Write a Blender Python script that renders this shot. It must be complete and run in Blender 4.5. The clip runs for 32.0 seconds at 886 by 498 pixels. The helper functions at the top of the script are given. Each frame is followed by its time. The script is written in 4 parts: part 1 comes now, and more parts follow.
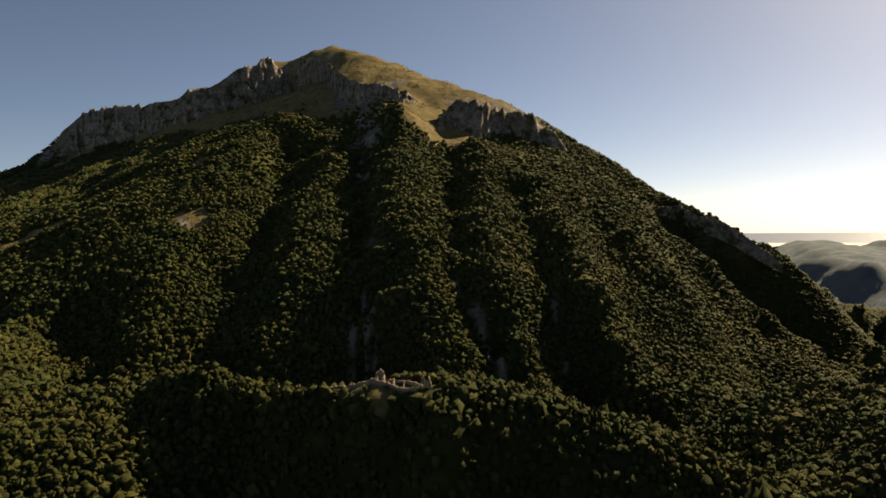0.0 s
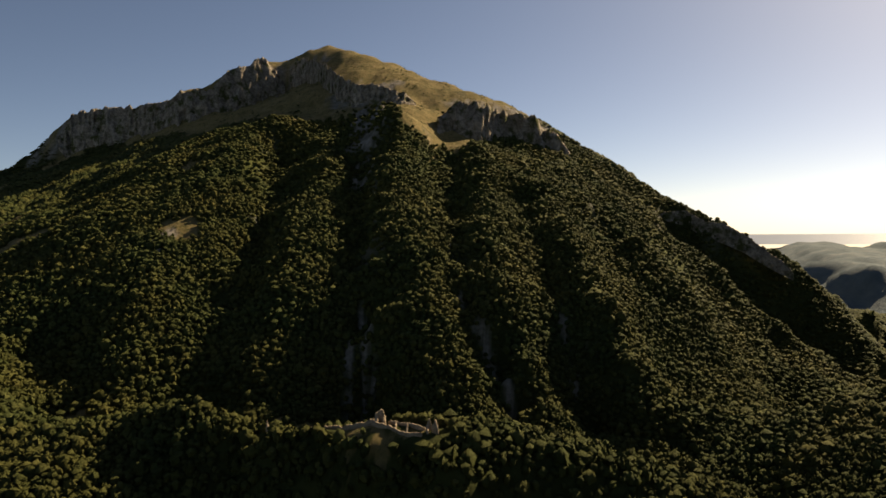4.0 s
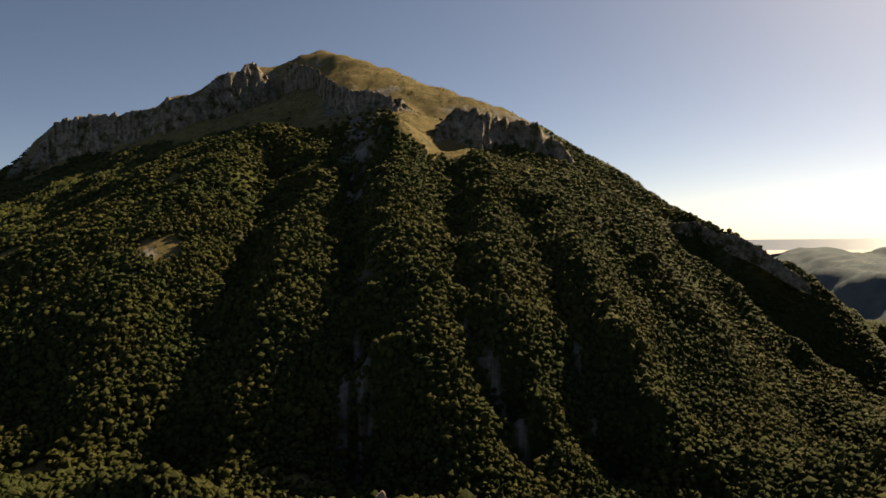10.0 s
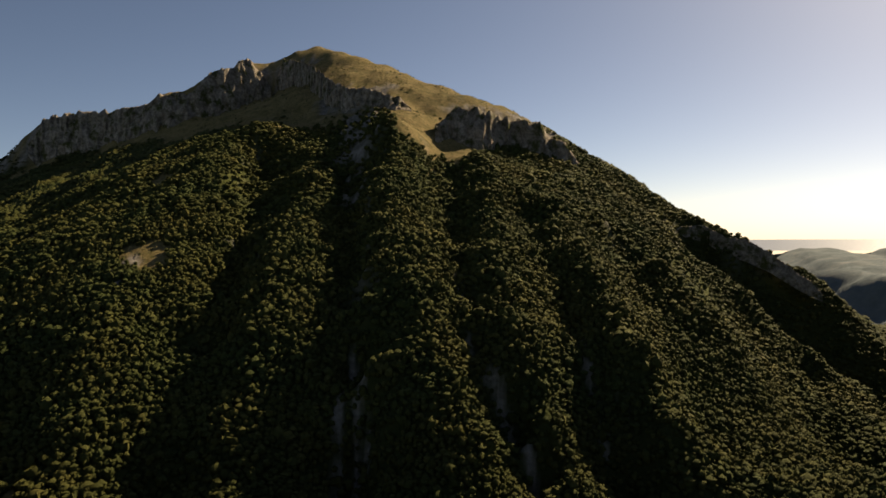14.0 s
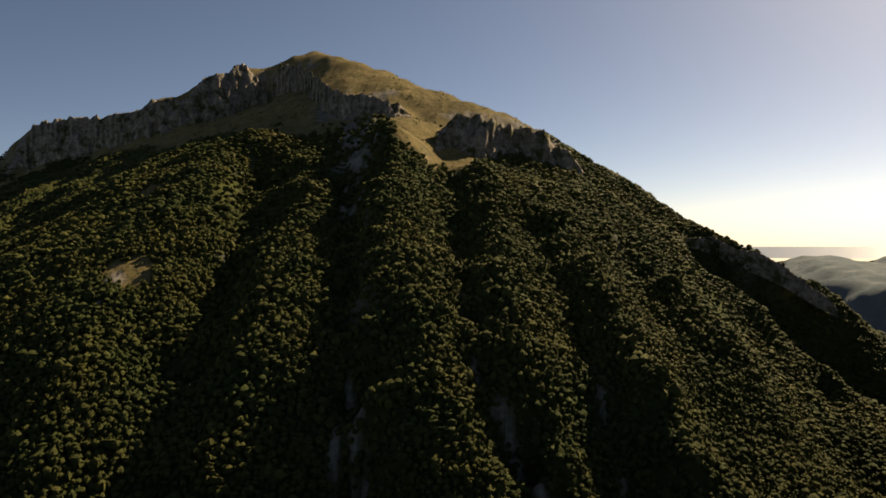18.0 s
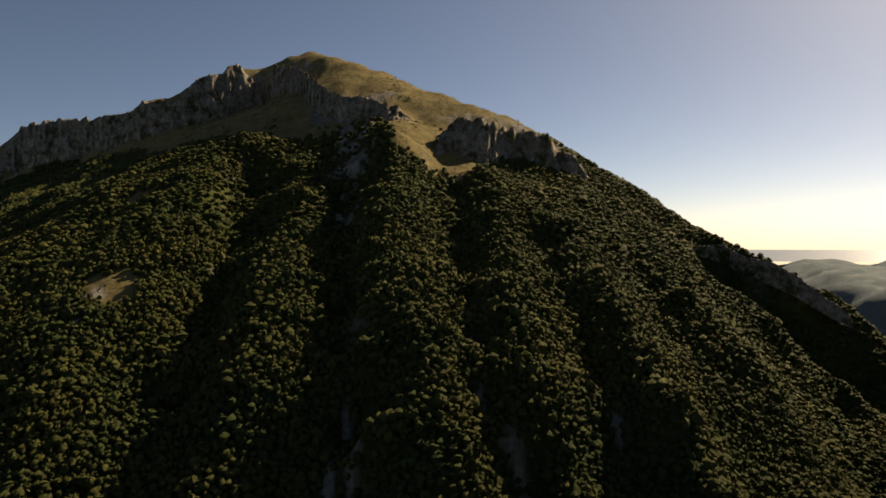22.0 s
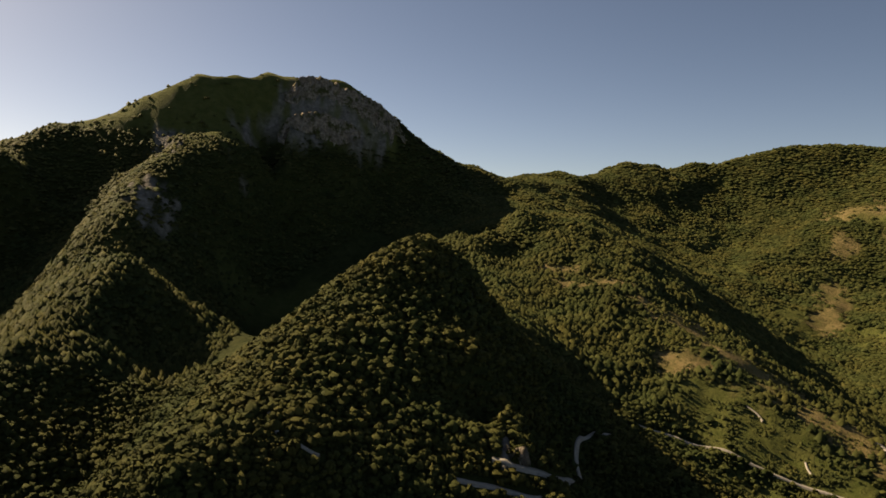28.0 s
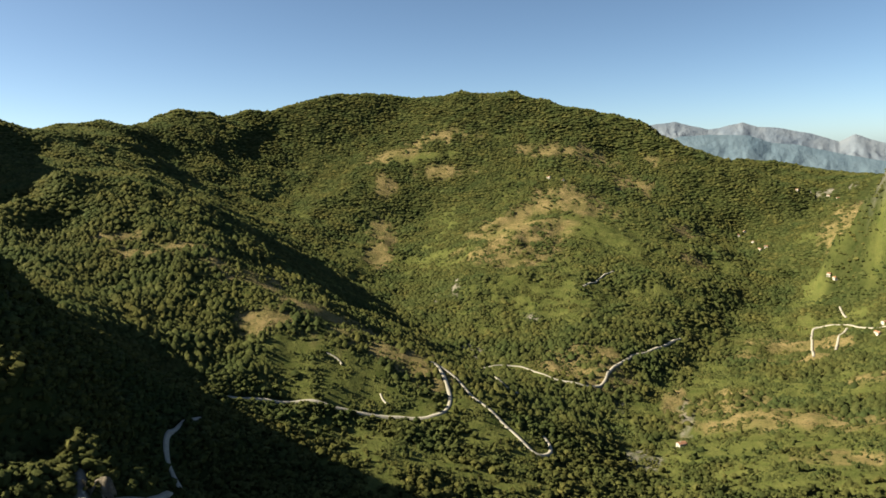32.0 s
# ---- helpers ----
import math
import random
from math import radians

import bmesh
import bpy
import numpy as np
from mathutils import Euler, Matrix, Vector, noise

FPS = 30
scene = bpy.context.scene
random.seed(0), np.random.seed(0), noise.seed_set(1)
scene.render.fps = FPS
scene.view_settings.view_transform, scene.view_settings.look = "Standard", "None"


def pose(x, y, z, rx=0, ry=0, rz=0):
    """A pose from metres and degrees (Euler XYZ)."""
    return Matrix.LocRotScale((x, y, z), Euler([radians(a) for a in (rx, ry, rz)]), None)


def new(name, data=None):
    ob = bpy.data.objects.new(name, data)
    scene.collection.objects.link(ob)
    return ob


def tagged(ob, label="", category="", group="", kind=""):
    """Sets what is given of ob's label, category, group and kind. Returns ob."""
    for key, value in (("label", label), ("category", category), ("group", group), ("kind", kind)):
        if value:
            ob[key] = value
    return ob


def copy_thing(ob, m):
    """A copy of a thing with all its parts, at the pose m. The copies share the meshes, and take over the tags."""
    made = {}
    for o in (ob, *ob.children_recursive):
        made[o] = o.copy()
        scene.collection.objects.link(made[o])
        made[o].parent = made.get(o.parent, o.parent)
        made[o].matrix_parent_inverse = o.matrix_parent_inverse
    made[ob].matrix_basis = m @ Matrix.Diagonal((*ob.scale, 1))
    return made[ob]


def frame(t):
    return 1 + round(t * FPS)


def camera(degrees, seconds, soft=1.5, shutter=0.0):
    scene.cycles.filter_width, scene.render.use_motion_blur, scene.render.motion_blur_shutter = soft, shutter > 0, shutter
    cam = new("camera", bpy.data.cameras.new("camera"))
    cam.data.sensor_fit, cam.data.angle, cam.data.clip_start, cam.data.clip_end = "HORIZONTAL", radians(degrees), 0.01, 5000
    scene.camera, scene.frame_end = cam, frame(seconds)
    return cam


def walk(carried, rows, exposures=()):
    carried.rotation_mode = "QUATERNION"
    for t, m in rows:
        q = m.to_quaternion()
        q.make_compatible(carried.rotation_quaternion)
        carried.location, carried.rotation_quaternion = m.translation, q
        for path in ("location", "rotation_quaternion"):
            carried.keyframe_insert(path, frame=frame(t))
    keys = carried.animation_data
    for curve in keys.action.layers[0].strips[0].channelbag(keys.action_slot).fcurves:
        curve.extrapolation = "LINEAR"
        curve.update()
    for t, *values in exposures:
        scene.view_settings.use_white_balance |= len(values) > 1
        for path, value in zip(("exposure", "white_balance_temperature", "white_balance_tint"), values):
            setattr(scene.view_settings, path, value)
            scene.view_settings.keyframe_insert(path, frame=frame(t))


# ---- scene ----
cam = camera(66.0, 32.0, soft=1.6)
PATH = [
    (0.0, pose(0.00, -0.00, -0.00, 88.50, 0.48, -0.00)),
    (2.0, pose(-2.89, 23.07, 6.78, 88.40, 0.58, -0.16)),
    (3.5, pose(-5.10, 40.33, 11.80, 88.43, 0.54, -0.24)),
    (5.5, pose(-8.04, 63.19, 18.25, 88.61, 0.66, -0.41)),
    (7.0, pose(-10.11, 80.16, 22.85, 88.77, 0.69, -0.52)),
    (9.0, pose(-12.68, 102.64, 28.73, 88.80, 0.84, -0.66)),
    (11.0, pose(-15.02, 124.99, 34.47, 88.73, 0.77, -0.80)),
    (13.0, pose(-17.28, 147.23, 40.29, 88.57, 0.69, -0.91)),
    (14.5, pose(-18.94, 163.92, 44.80, 88.54, 0.64, -1.05)),
    (16.5, pose(-21.16, 186.32, 51.08, 88.89, 0.64, -1.10)),
    (18.0, pose(-22.87, 203.22, 55.90, 88.92, 0.56, -1.19)),
    (20.0, pose(-25.18, 225.86, 62.36, 88.90, 0.60, -1.28)),
    (22.0, pose(-27.48, 248.56, 68.69, 88.96, 0.50, -1.44)),
    (23.0, pose(-28.62, 259.90, 71.79, 88.99, 0.53, -1.54)),
    (23.5, pose(-29.19, 265.56, 73.33, 89.01, 0.62, -1.60)),
    (24.0, pose(-29.76, 271.22, 74.87, 89.16, 0.46, -4.30)),
    (24.5, pose(-29.56, 276.72, 75.35, 89.42, 0.45, -11.75)),
    (26.5, pose(-18.35, 300.20, 74.71, 88.65, -0.49, -56.27)),
    (27.0, pose(-14.89, 305.11, 75.61, 88.21, -0.68, -68.34)),
    (27.5, pose(-11.23, 309.83, 76.93, 87.59, -0.96, -82.13)),
    (28.0, pose(-7.31, 314.23, 78.75, 87.20, -0.50, -95.90)),
    (28.5, pose(-2.91, 317.48, 81.22, 86.92, -0.74, -108.88)),
    (29.0, pose(2.07, 318.50, 84.08, 86.28, -0.91, -121.61)),
    (29.5, pose(7.35, 316.80, 86.84, 85.14, -0.96, -129.29)),
    (30.0, pose(12.62, 315.09, 89.60, 84.17, -0.34, -130.04)),
    (30.5, pose(17.89, 313.37, 92.34, 83.59, 0.28, -130.75)),
    (31.0, pose(23.15, 311.64, 95.08, 83.02, 0.87, -131.25)),
    (31.5, pose(28.40, 309.90, 97.82, 82.50, 1.39, -131.63)),
    (32.0, pose(33.64, 308.16, 100.54, 82.08, 1.88, -131.71)),
]
walk(cam, PATH, [(0.0, 0.97, 7800, 11), (12.0, 0.9, 7800, 11), (20.0, 0.78, 7700, 11), (23.5, 0.62, 7700, 11), (26.5, 0.42, 7600, 11), (27.3, 0.5, 7800, 11), (28.0, 1.0, 8200, 12), (28.5, 1.35, 8200, 12), (29.0, 1.6, 8000, 10), (30.0, 1.62, 6900, 4), (32.0, 1.62, 6500, 0)])

# ---- light ----
SUN_AZ, SUN_EL = radians(44), radians(32)
world = bpy.data.worlds.new("sky")
scene.world = world
world.use_nodes = True
wt = world.node_tree
sky = wt.nodes.new("ShaderNodeTexSky")
sky.sky_type, sky.sun_disc = "NISHITA", False
sky.sun_elevation, sky.sun_rotation = SUN_EL, SUN_AZ
sky.altitude, sky.air_density, sky.dust_density, sky.ozone_density = 1000, 0.56, 0.95, 1.0
wt.links.new(sky.outputs[0], wt.nodes["Background"].inputs[0])
wt.nodes["Background"].inputs[1].default_value = 0.05
sun = new("sun", bpy.data.lights.new("sun", "SUN"))
sun.data.energy, sun.data.angle, sun.data.color = 5.0, radians(0.53), (1.0, 0.86, 0.66)
sun_dir = Vector((math.sin(SUN_AZ) * math.cos(SUN_EL), math.cos(SUN_AZ) * math.cos(SUN_EL), math.sin(SUN_EL)))
sun.matrix_world = sun_dir.to_track_quat("Z", "Y").to_matrix().to_4x4()

# ---- materials ----


def material(name, rough=0.9):
    m = bpy.data.materials.new(name)
    m.use_nodes = True
    b = m.node_tree.nodes["Principled BSDF"]
    b.inputs["Roughness"].default_value = rough
    b.inputs["Specular IOR Level"].default_value = 0.03
    return m, m.node_tree, b


def node(t, kind, **inputs):
    n = t.nodes.new(kind)
    for k, v in inputs.items():
        n.inputs[k.replace("_", " ")].default_value = v
    return n


def noise_tex(t, scale, detail=4.0, rough=0.6):
    n = node(t, "ShaderNodeTexNoise", Scale=scale, Detail=detail, Roughness=rough)
    g = t.nodes.new("ShaderNodeNewGeometry")
    t.links.new(g.outputs["Position"], n.inputs["Vector"])
    return n.outputs["Fac"]


def ramp(t, fac, *stops):
    r = t.nodes.new("ShaderNodeValToRGB")
    while len(r.color_ramp.elements) < len(stops):
        r.color_ramp.elements.new(0.5)
    for e, (p, c) in zip(r.color_ramp.elements, stops):
        e.position, e.color = p, (*c, 1)
    t.links.new(fac, r.inputs[0])
    return r.outputs[0]


def mix(t, fac, a, b):
    m = t.nodes.new("ShaderNodeMix")
    m.data_type = "RGBA"
    for socket, v in ((m.inputs[0], fac), (m.inputs[6], a), (m.inputs[7], b)):
        if isinstance(v, bpy.types.NodeSocket):
            t.links.new(v, socket)
        else:
            socket.default_value = v if isinstance(v, float) else (*v, 1)
    return m.outputs[2]


def bump(t, b, fac, dist, strength=1.0):
    n = node(t, "ShaderNodeBump", Strength=strength, Distance=dist)
    t.links.new(fac, n.inputs["Height"])
    t.links.new(n.outputs[0], b.inputs["Normal"])


def attr(t, name):
    a = t.nodes.new("ShaderNodeAttribute")
    a.attribute_name = name
    return a.outputs["Fac"]


def ground_material():
    m, t, b = material("hillside", 0.95)
    soil = ramp(t, noise_tex(t, 0.05, 6), (0.3, (0.022, 0.030, 0.009)), (0.7, (0.050, 0.055, 0.019)))
    grass = ramp(t, noise_tex(t, 0.03, 8, 0.7), (0.30, (0.090, 0.080, 0.030)), (0.5, (0.175, 0.135, 0.060)), (0.75, (0.265, 0.195, 0.098)))
    green = ramp(t, noise_tex(t, 0.04, 8, 0.7), (0.3, (0.055, 0.070, 0.018)), (0.7, (0.12, 0.12, 0.038)))
    rock = ramp(t, noise_tex(t, 0.06, 10, 0.72), (0.3, (0.06, 0.058, 0.048)), (0.5, (0.17, 0.155, 0.135)), (0.7, (0.30, 0.275, 0.24)))
    scree = ramp(t, noise_tex(t, 0.2, 8, 0.7), (0.3, (0.11, 0.098, 0.08)), (0.7, (0.27, 0.245, 0.205)))
    spots = noise_tex(t, 0.16, 8, 0.75)
    thin = t.nodes.new("ShaderNodeMapRange")
    thin.inputs["From Min"].default_value, thin.inputs["From Max"].default_value = 0.51, 0.64
    t.links.new(spots, thin.inputs["Value"])
    scrub = ramp(t, noise_tex(t, 0.5, 5), (0.3, (0.035, 0.046, 0.013)), (0.7, (0.085, 0.085, 0.030)))
    grass = mix(t, thin.outputs[0], grass, scrub)
    green = mix(t, thin.outputs[0], green, scrub)
    c = mix(t, attr(t, "green"), soil, green)
    c = mix(t, attr(t, "bare"), c, grass)
    c = mix(t, attr(t, "rock"), c, rock)
    c = mix(t, attr(t, "scree"), c, scree)
    # farmland of the far plain, with distance haze put into the colour
    hazy_farm = ramp(t, noise_tex(t, 0.008, 8, 0.7), (0.35, (0.085, 0.11, 0.12)), (0.52, (0.125, 0.15, 0.155)), (0.7, (0.18, 0.195, 0.19)))
    c = mix(t, attr(t, "plain"), c, hazy_farm)
    t.links.new(c, b.inputs["Base Color"])
    bump(t, b, noise_tex(t, 0.12, 10, 0.75), 5.0, 0.8)
    return m


def leaf_material(name, dark, mid, light):
    m, t, b = material(name, 0.78)
    b.inputs["Specular IOR Level"].default_value = 0.022
    g = t.nodes.new("ShaderNodeNewGeometry")
    tone = t.nodes.new("ShaderNodeMath")
    tone.operation = "MULTIPLY_ADD"
    t.links.new(g.outputs["Random Per Island"], tone.inputs[0])
    tone.inputs[1].default_value = 0.35
    t.links.new(attr(t, "tone"), tone.inputs[2])
    per = ramp(t, tone.outputs[0], (0.0, dark), (0.55, mid), (1.3 / 1.35, light))
    patch = ramp(t, noise_tex(t, 0.012, 5), (0.35, (0.75, 0.85, 0.8)), (0.65, (1.2, 1.05, 0.9)))
    mul = t.nodes.new("ShaderNodeMix")
    mul.data_type, mul.blend_type = "RGBA", "MULTIPLY"
    mul.inputs[0].default_value = 1.0
    t.links.new(per, mul.inputs[6])
    t.links.new(patch, mul.inputs[7])
    t.links.new(mul.outputs[2], b.inputs["Base Color"])
    bump(t, b, noise_tex(t, 1.3, 6, 0.8), 1.0, 1.0)
    return m


M_GROUND = ground_material()
M_LEAF = leaf_material("broadleaf crowns", (0.036, 0.043, 0.016), (0.057, 0.064, 0.023), (0.086, 0.089, 0.033))

# ---- ground: ridges and valleys ----
KNOTS = []


def line(points):
    """A ridge or valley line: its knots every few dozen metres."""
    for (ax, ay, az), (bx, by, bz) in zip(points, points[1:]):
        a, b = np.array((ax, ay, az), float), np.array((bx, by, bz), float)
        far = np.hypot(*((a + b) / 2)[:2])
        n = max(1, int(np.hypot(*(b - a)[:2]) / (20 + far * 0.03)))
        for i in range(n):
            KNOTS.append(a + (b - a) * i / n)
    KNOTS.append(np.array(points[-1], float))


line([(-1708, 2236, -48), (-1381, 2333, 130), (-1211, 2305, 261), (-955, 2284, 290), (-807, 2179, 316), (-695, 2288, 395), (-586, 2353, 447), (-473, 2489, 497)])  # back of the main ridge of the bare mountain, west part
line([(-1568, 2060, 77), (-1412, 2114, 174), (-1268, 2148, 250), (-1174, 2134, 339), (-1112, 2123, 376), (-1001, 2124, 398), (-877, 2104, 399), (-777, 2037, 402), (-742, 2008, 418), (-665, 2046, 429), (-639, 2107, 500), (-583, 2144, 525), (-538, 2167, 553), (-493, 2229, 565), (-435, 2292, 609), (-370, 2334, 630)])  # main ridge of the bare mountain, west part
line([(-402, 2535, 517), (-205, 2438, 460), (12, 2228, 310), (243, 1938, 221), (376, 1825, 124), (513, 1720, 31), (575, 1558, -30), (661, 1521, -62), (785, 1530, -140), (1012, 1581, -305)])  # back of the summit and east ridge
line([(-370, 2334, 630), (-273, 2287, 591), (-189, 2245, 567), (-108, 2180, 506), (10, 2053, 408), (111, 1898, 359), (222, 1786, 306), (286, 1725, 253), (344, 1683, 205), (409, 1636, 153), (469, 1586, 109), (505, 1478, 69), (527, 1438, 42), (565, 1411, 35), (605, 1403, 10), (666, 1406, -27), (719, 1412, -65), (807, 1430, -126), (927, 1459, -223), (1043, 1460, -333)])  # summit and east ridge
line([(-1216, 2063, 204), (-1097, 2051, 246), (-1016, 2050, 273), (-908, 2024, 285), (-788, 2001, 314), (-698, 1971, 347), (-618, 2009, 376), (-539, 2063, 409), (-469, 2112, 438)])  # foot of the west cliff
line([(-1160, 1921, 166), (-987, 1906, 207), (-792, 1835, 248), (-621, 1797, 283), (-479, 1737, 302), (-372, 1682, 304)])  # meadow shelf under the cliff
line([(-430, 2084, 444), (-306, 1833, 411), (-213, 1657, 340), (-105, 1584, 312)])  # summit cliff foot
line([(-85, 1435, 278), (-20, 1501, 272), (29, 1590, 287)])  # top of the gorge cliff shelf
line([(15, 1531, 253), (82, 1481, 210), (134, 1430, 175), (191, 1371, 146), (239, 1341, 132)])  # foot of the east cliff
line([(441, 1434, 40), (515, 1400, -15), (603, 1429, -61)])  # rock band under the shoulder
line([(-864, 1312, 9), (-780, 1434, 78), (-600, 1323, 115), (-472, 1298, 160), (-393, 1364, 206), (-334, 1418, 241)])  # rib between the west gullies
line([(-472, 1298, 160), (-370, 1010, 54), (-356, 907, 2), (-337, 794, -59), (-311, 709, -109), (-291, 634, -147)])  # westernmost rib
line([(-339, 1317, 185), (-281, 1034, 52), (-263, 909, -17), (-250, 813, -74), (-237, 725, -125), (-228, 652, -160)])  # second rib
line([(-316, 1363, 154), (-269, 1091, 45), (-252, 926, -44), (-246, 842, -102), (-239, 764, -150), (-229, 691, -179)])  # first dark gully
line([(-289, 1667, 307), (-263, 1516, 255), (-231, 1350, 193), (-206, 1205, 137), (-180, 967, 28), (-163, 810, -53), (-156, 739, -107), (-148, 661, -157)])  # middle rib
line([(-201, 1464, 241), (-151, 1256, 114), (-121, 1009, 5), (-102, 883, -64), (-87, 795, -111), (-79, 730, -166), (-76, 696, -191)])  # gully under the summit
line([(-90, 1335, 254), (-76, 1259, 197), (-60, 1080, 99), (-38, 872, 7), (-27, 758, -62), (-26, 695, -122), (-28, 636, -170)])  # rib with the meadow
line([(-1, 1367, 182), (10, 1126, 67), (11, 938, -16), (21, 803, -74), (42, 765, -124), (58, 737, -165), (68, 701, -195)])  # crooked gully
line([(50, 1302, 180), (67, 1136, 109), (64, 933, 24), (67, 813, -41), (76, 734, -96), (88, 686, -141), (98, 646, -179)])  # fourth rib
line([(124, 1112, 55), (124, 983, -7), (126, 880, -68), (133, 808, -118), (138, 755, -162), (148, 729, -210)])  # fourth gully
line([(115, 1261, 137), (160, 1076, 61), (180, 951, 0), (185, 820, -62), (189, 742, -116), (199, 700, -161), (211, 685, -194)])  # fifth rib
line([(266, 1141, -7), (252, 959, -79), (252, 860, -142), (259, 803, -189)])  # fifth gully
line([(240, 1175, 64), (298, 1105, 3), (337, 1014, -56), (411, 1024, -151), (436, 971, -215), (487, 989, -294)])  # sixth rib
line([(422, 1316, -13), (476, 1213, -102), (554, 1195, -189)])  # gorge side gully
line([(407, 1333, 29), (486, 1236, -57), (587, 1222, -148), (639, 1194, -215), (724, 1244, -305)])  # seventh rib
line([(-171, 1202, 137), (-139, 974, 30), (-120, 864, -32), (-105, 789, -82), (-101, 736, -125), (-97, 684, -164)])  # east shoulder of the middle rib
line([(-229, 1051, 61), (-209, 881, -20), (-201, 775, -79), (-197, 717, -120), (-186, 671, -155)])  # west shoulder of the middle rib
line([(-109, 1145, 131), (-90, 963, 43), (-83, 836, -18), (-72, 758, -66), (-60, 714, -110), (-53, 672, -147)])  # west shoulder of the meadow rib
line([(-11, 958, 42), (-10, 849, -8), (-6, 790, -44), (5, 745, -76), (22, 704, -114), (35, 665, -146)])  # east shoulder of the meadow rib
line([(29, 936, 21), (34, 841, -32), (46, 775, -76), (60, 717, -123), (71, 678, -160)])  # west shoulder of the fourth rib
line([(739, 1504, -100), (844, 1489, -191), (938, 1497, -284)])  # gorge wall low
line([(-365, 649, -147), (-284, 571, -134), (-238, 532, -119), (-217, 511, -109), (-194, 505, -100), (-171, 497, -95), (-141, 472, -102), (-108, 445, -104), (-83, 434, -101), (-58, 420, -98), (-35, 407, -94), (-15, 389, -94), (1, 383, -97), (30, 384, -96), (60, 390, -104), (91, 400, -114), (123, 407, -126), (161, 415, -139), (190, 419, -156), (225, 424, -178)])  # castle ridge
line([(-562, 819, -91), (-439, 740, -122), (-366, 668, -147), (-279, 622, -159), (-210, 583, -158), (-136, 541, -156), (-35, 500, -155), (47, 505, -163), (137, 522, -185), (236, 551, -219)])  # valley behind the castle
line([(-139, 428, -171), (-62, 392, -161), (3, 351, -153), (65, 368, -164), (146, 378, -182)])  # slope before the castle
line([(-136, 455, -135), (-103, 428, -129), (-64, 411, -124), (-28, 382, -120), (4, 358, -118), (51, 377, -126), (102, 389, -141), (153, 396, -157)])  # crag under the castle
line([(-81, 426, -102), (-49, 402, -97), (-28, 388, -95), (-8, 369, -95), (4, 364, -96)])  # castle yard
line([(-192, 458, -128), (-241, 414, -136), (-271, 382, -145), (-194, 391, -162)])  # west slope
line([(-185, 338, -202), (-77, 315, -211), (27, 289, -205), (122, 285, -191)])  # low ground before the castle
line([(-401, 612, -105), (-449, 741, -90), (-742, 1034, -12)])  # west clearing
line([(496, 1419, -60), (549, 1354, -126), (657, 1330, -195), (721, 1174, -242), (805, 1148, -289)])  # flank by the gorge
line([(1123, 1819, -217), (946, 1449, -274), (780, 1128, -258), (629, 851, -227), (383, 690, -151)])  # gorge bottom
line([(1080, 1718, -252), (1329, 1560, -108), (1518, 1410, 8), (1683, 1308, 114)])  # back of the second mountain north ridge
line([(989, 1601, -170), (1123, 1523, -67), (1217, 1456, -24), (1299, 1390, 35), (1391, 1318, 95), (1479, 1273, 164), (1542, 1225, 205)])  # second mountain north ridge
line([(1655, 1370, 59), (1812, 1241, 153), (1944, 1067, 228), (2033, 962, 280), (2136, 834, 350), (2276, 654, 384), (2314, 432, 379), (2333, 293, 332), (2360, 186, 230), (2501, -65, 132)])  # back of the second mountain summit and cliff
line([(1518, 1282, 150), (1594, 1225, 201), (1661, 1164, 247), (1723, 1082, 294), (1782, 1004, 324), (1832, 939, 360), (1864, 908, 388), (1904, 861, 424), (1959, 791, 464), (2020, 701, 481), (2087, 626, 499), (2113, 490, 511), (2122, 422, 494), (2129, 371, 468), (2139, 294, 436), (2149, 251, 394), (2164, 196, 339), (2214, 94, 288), (2293, -34, 249), (2381, -187, 219)])  # second mountain summit and cliff
line([(1826, 663, 299), (1825, 558, 251), (1835, 473, 234), (1861, 358, 205)])  # cliff foot of the second mountain
line([(1891, 719, 392), (1750, 783, 284), (1629, 857, 193)])  # first spur
line([(1976, 524, 364), (1772, 545, 266), (1654, 642, 236), (1532, 724, 206), (1277, 771, 95)])  # long spur top
line([(1066, 684, 15), (899, 699, -44), (812, 719, -60), (714, 732, -85), (634, 745, -108), (548, 744, -146), (488, 724, -177)])  # long spur
line([(1542, 982, 95), (1331, 1024, -35), (1026, 976, -140), (777, 913, -182)])  # spur hollow
line([(1462, 1036, 188), (1318, 1047, 79), (1150, 1057, -3), (946, 1045, -90), (753, 1003, -156), (644, 965, -186)])  # middle spur
line([(1265, 1227, 64), (999, 1198, -92), (883, 1206, -123), (766, 1208, -195)])  # lower spur
line([(1104, 549, -89), (786, 575, -134), (643, 586, -171), (529, 591, -176)])  # dark hollow
line([(1056, 538, -103), (946, 631, -97), (887, 676, -73)])  # shelf of the hollow
line([(1876, 585, 143), (1633, 516, -18), (1393, 569, -122), (1197, 526, -170)])  # dark bowl of second mountain
line([(1945, 301, 135), (1754, 371, 17), (1571, 438, -52), (1407, 468, -127)])  # bowl east
line([(733, 258, 59), (685, 300, 29), (635, 341, -3), (582, 375, -25), (530, 394, -42), (487, 409, -52), (443, 424, -60), (389, 432, -69)])  # pyramid west edge
line([(1465, 139, 50), (1474, 64, 68), (1528, -24, 88), (1591, -208, 91)])  # pyramid crest to the plateau
line([(1931, 83, 131), (2085, -40, 154), (2294, -375, 187), (2573, -254, 239), (2600, -397, 260), (2632, -500, 240)])  # plateau
line([(733, 258, 59), (653, 237, 2), (580, 221, -39), (526, 206, -66), (470, 196, -93), (432, 190, -108)])  # pyramid front rib
line([(423, 363, -65), (435, 313, -84), (440, 258, -95), (441, 203, -111)])  # pyramid front foot
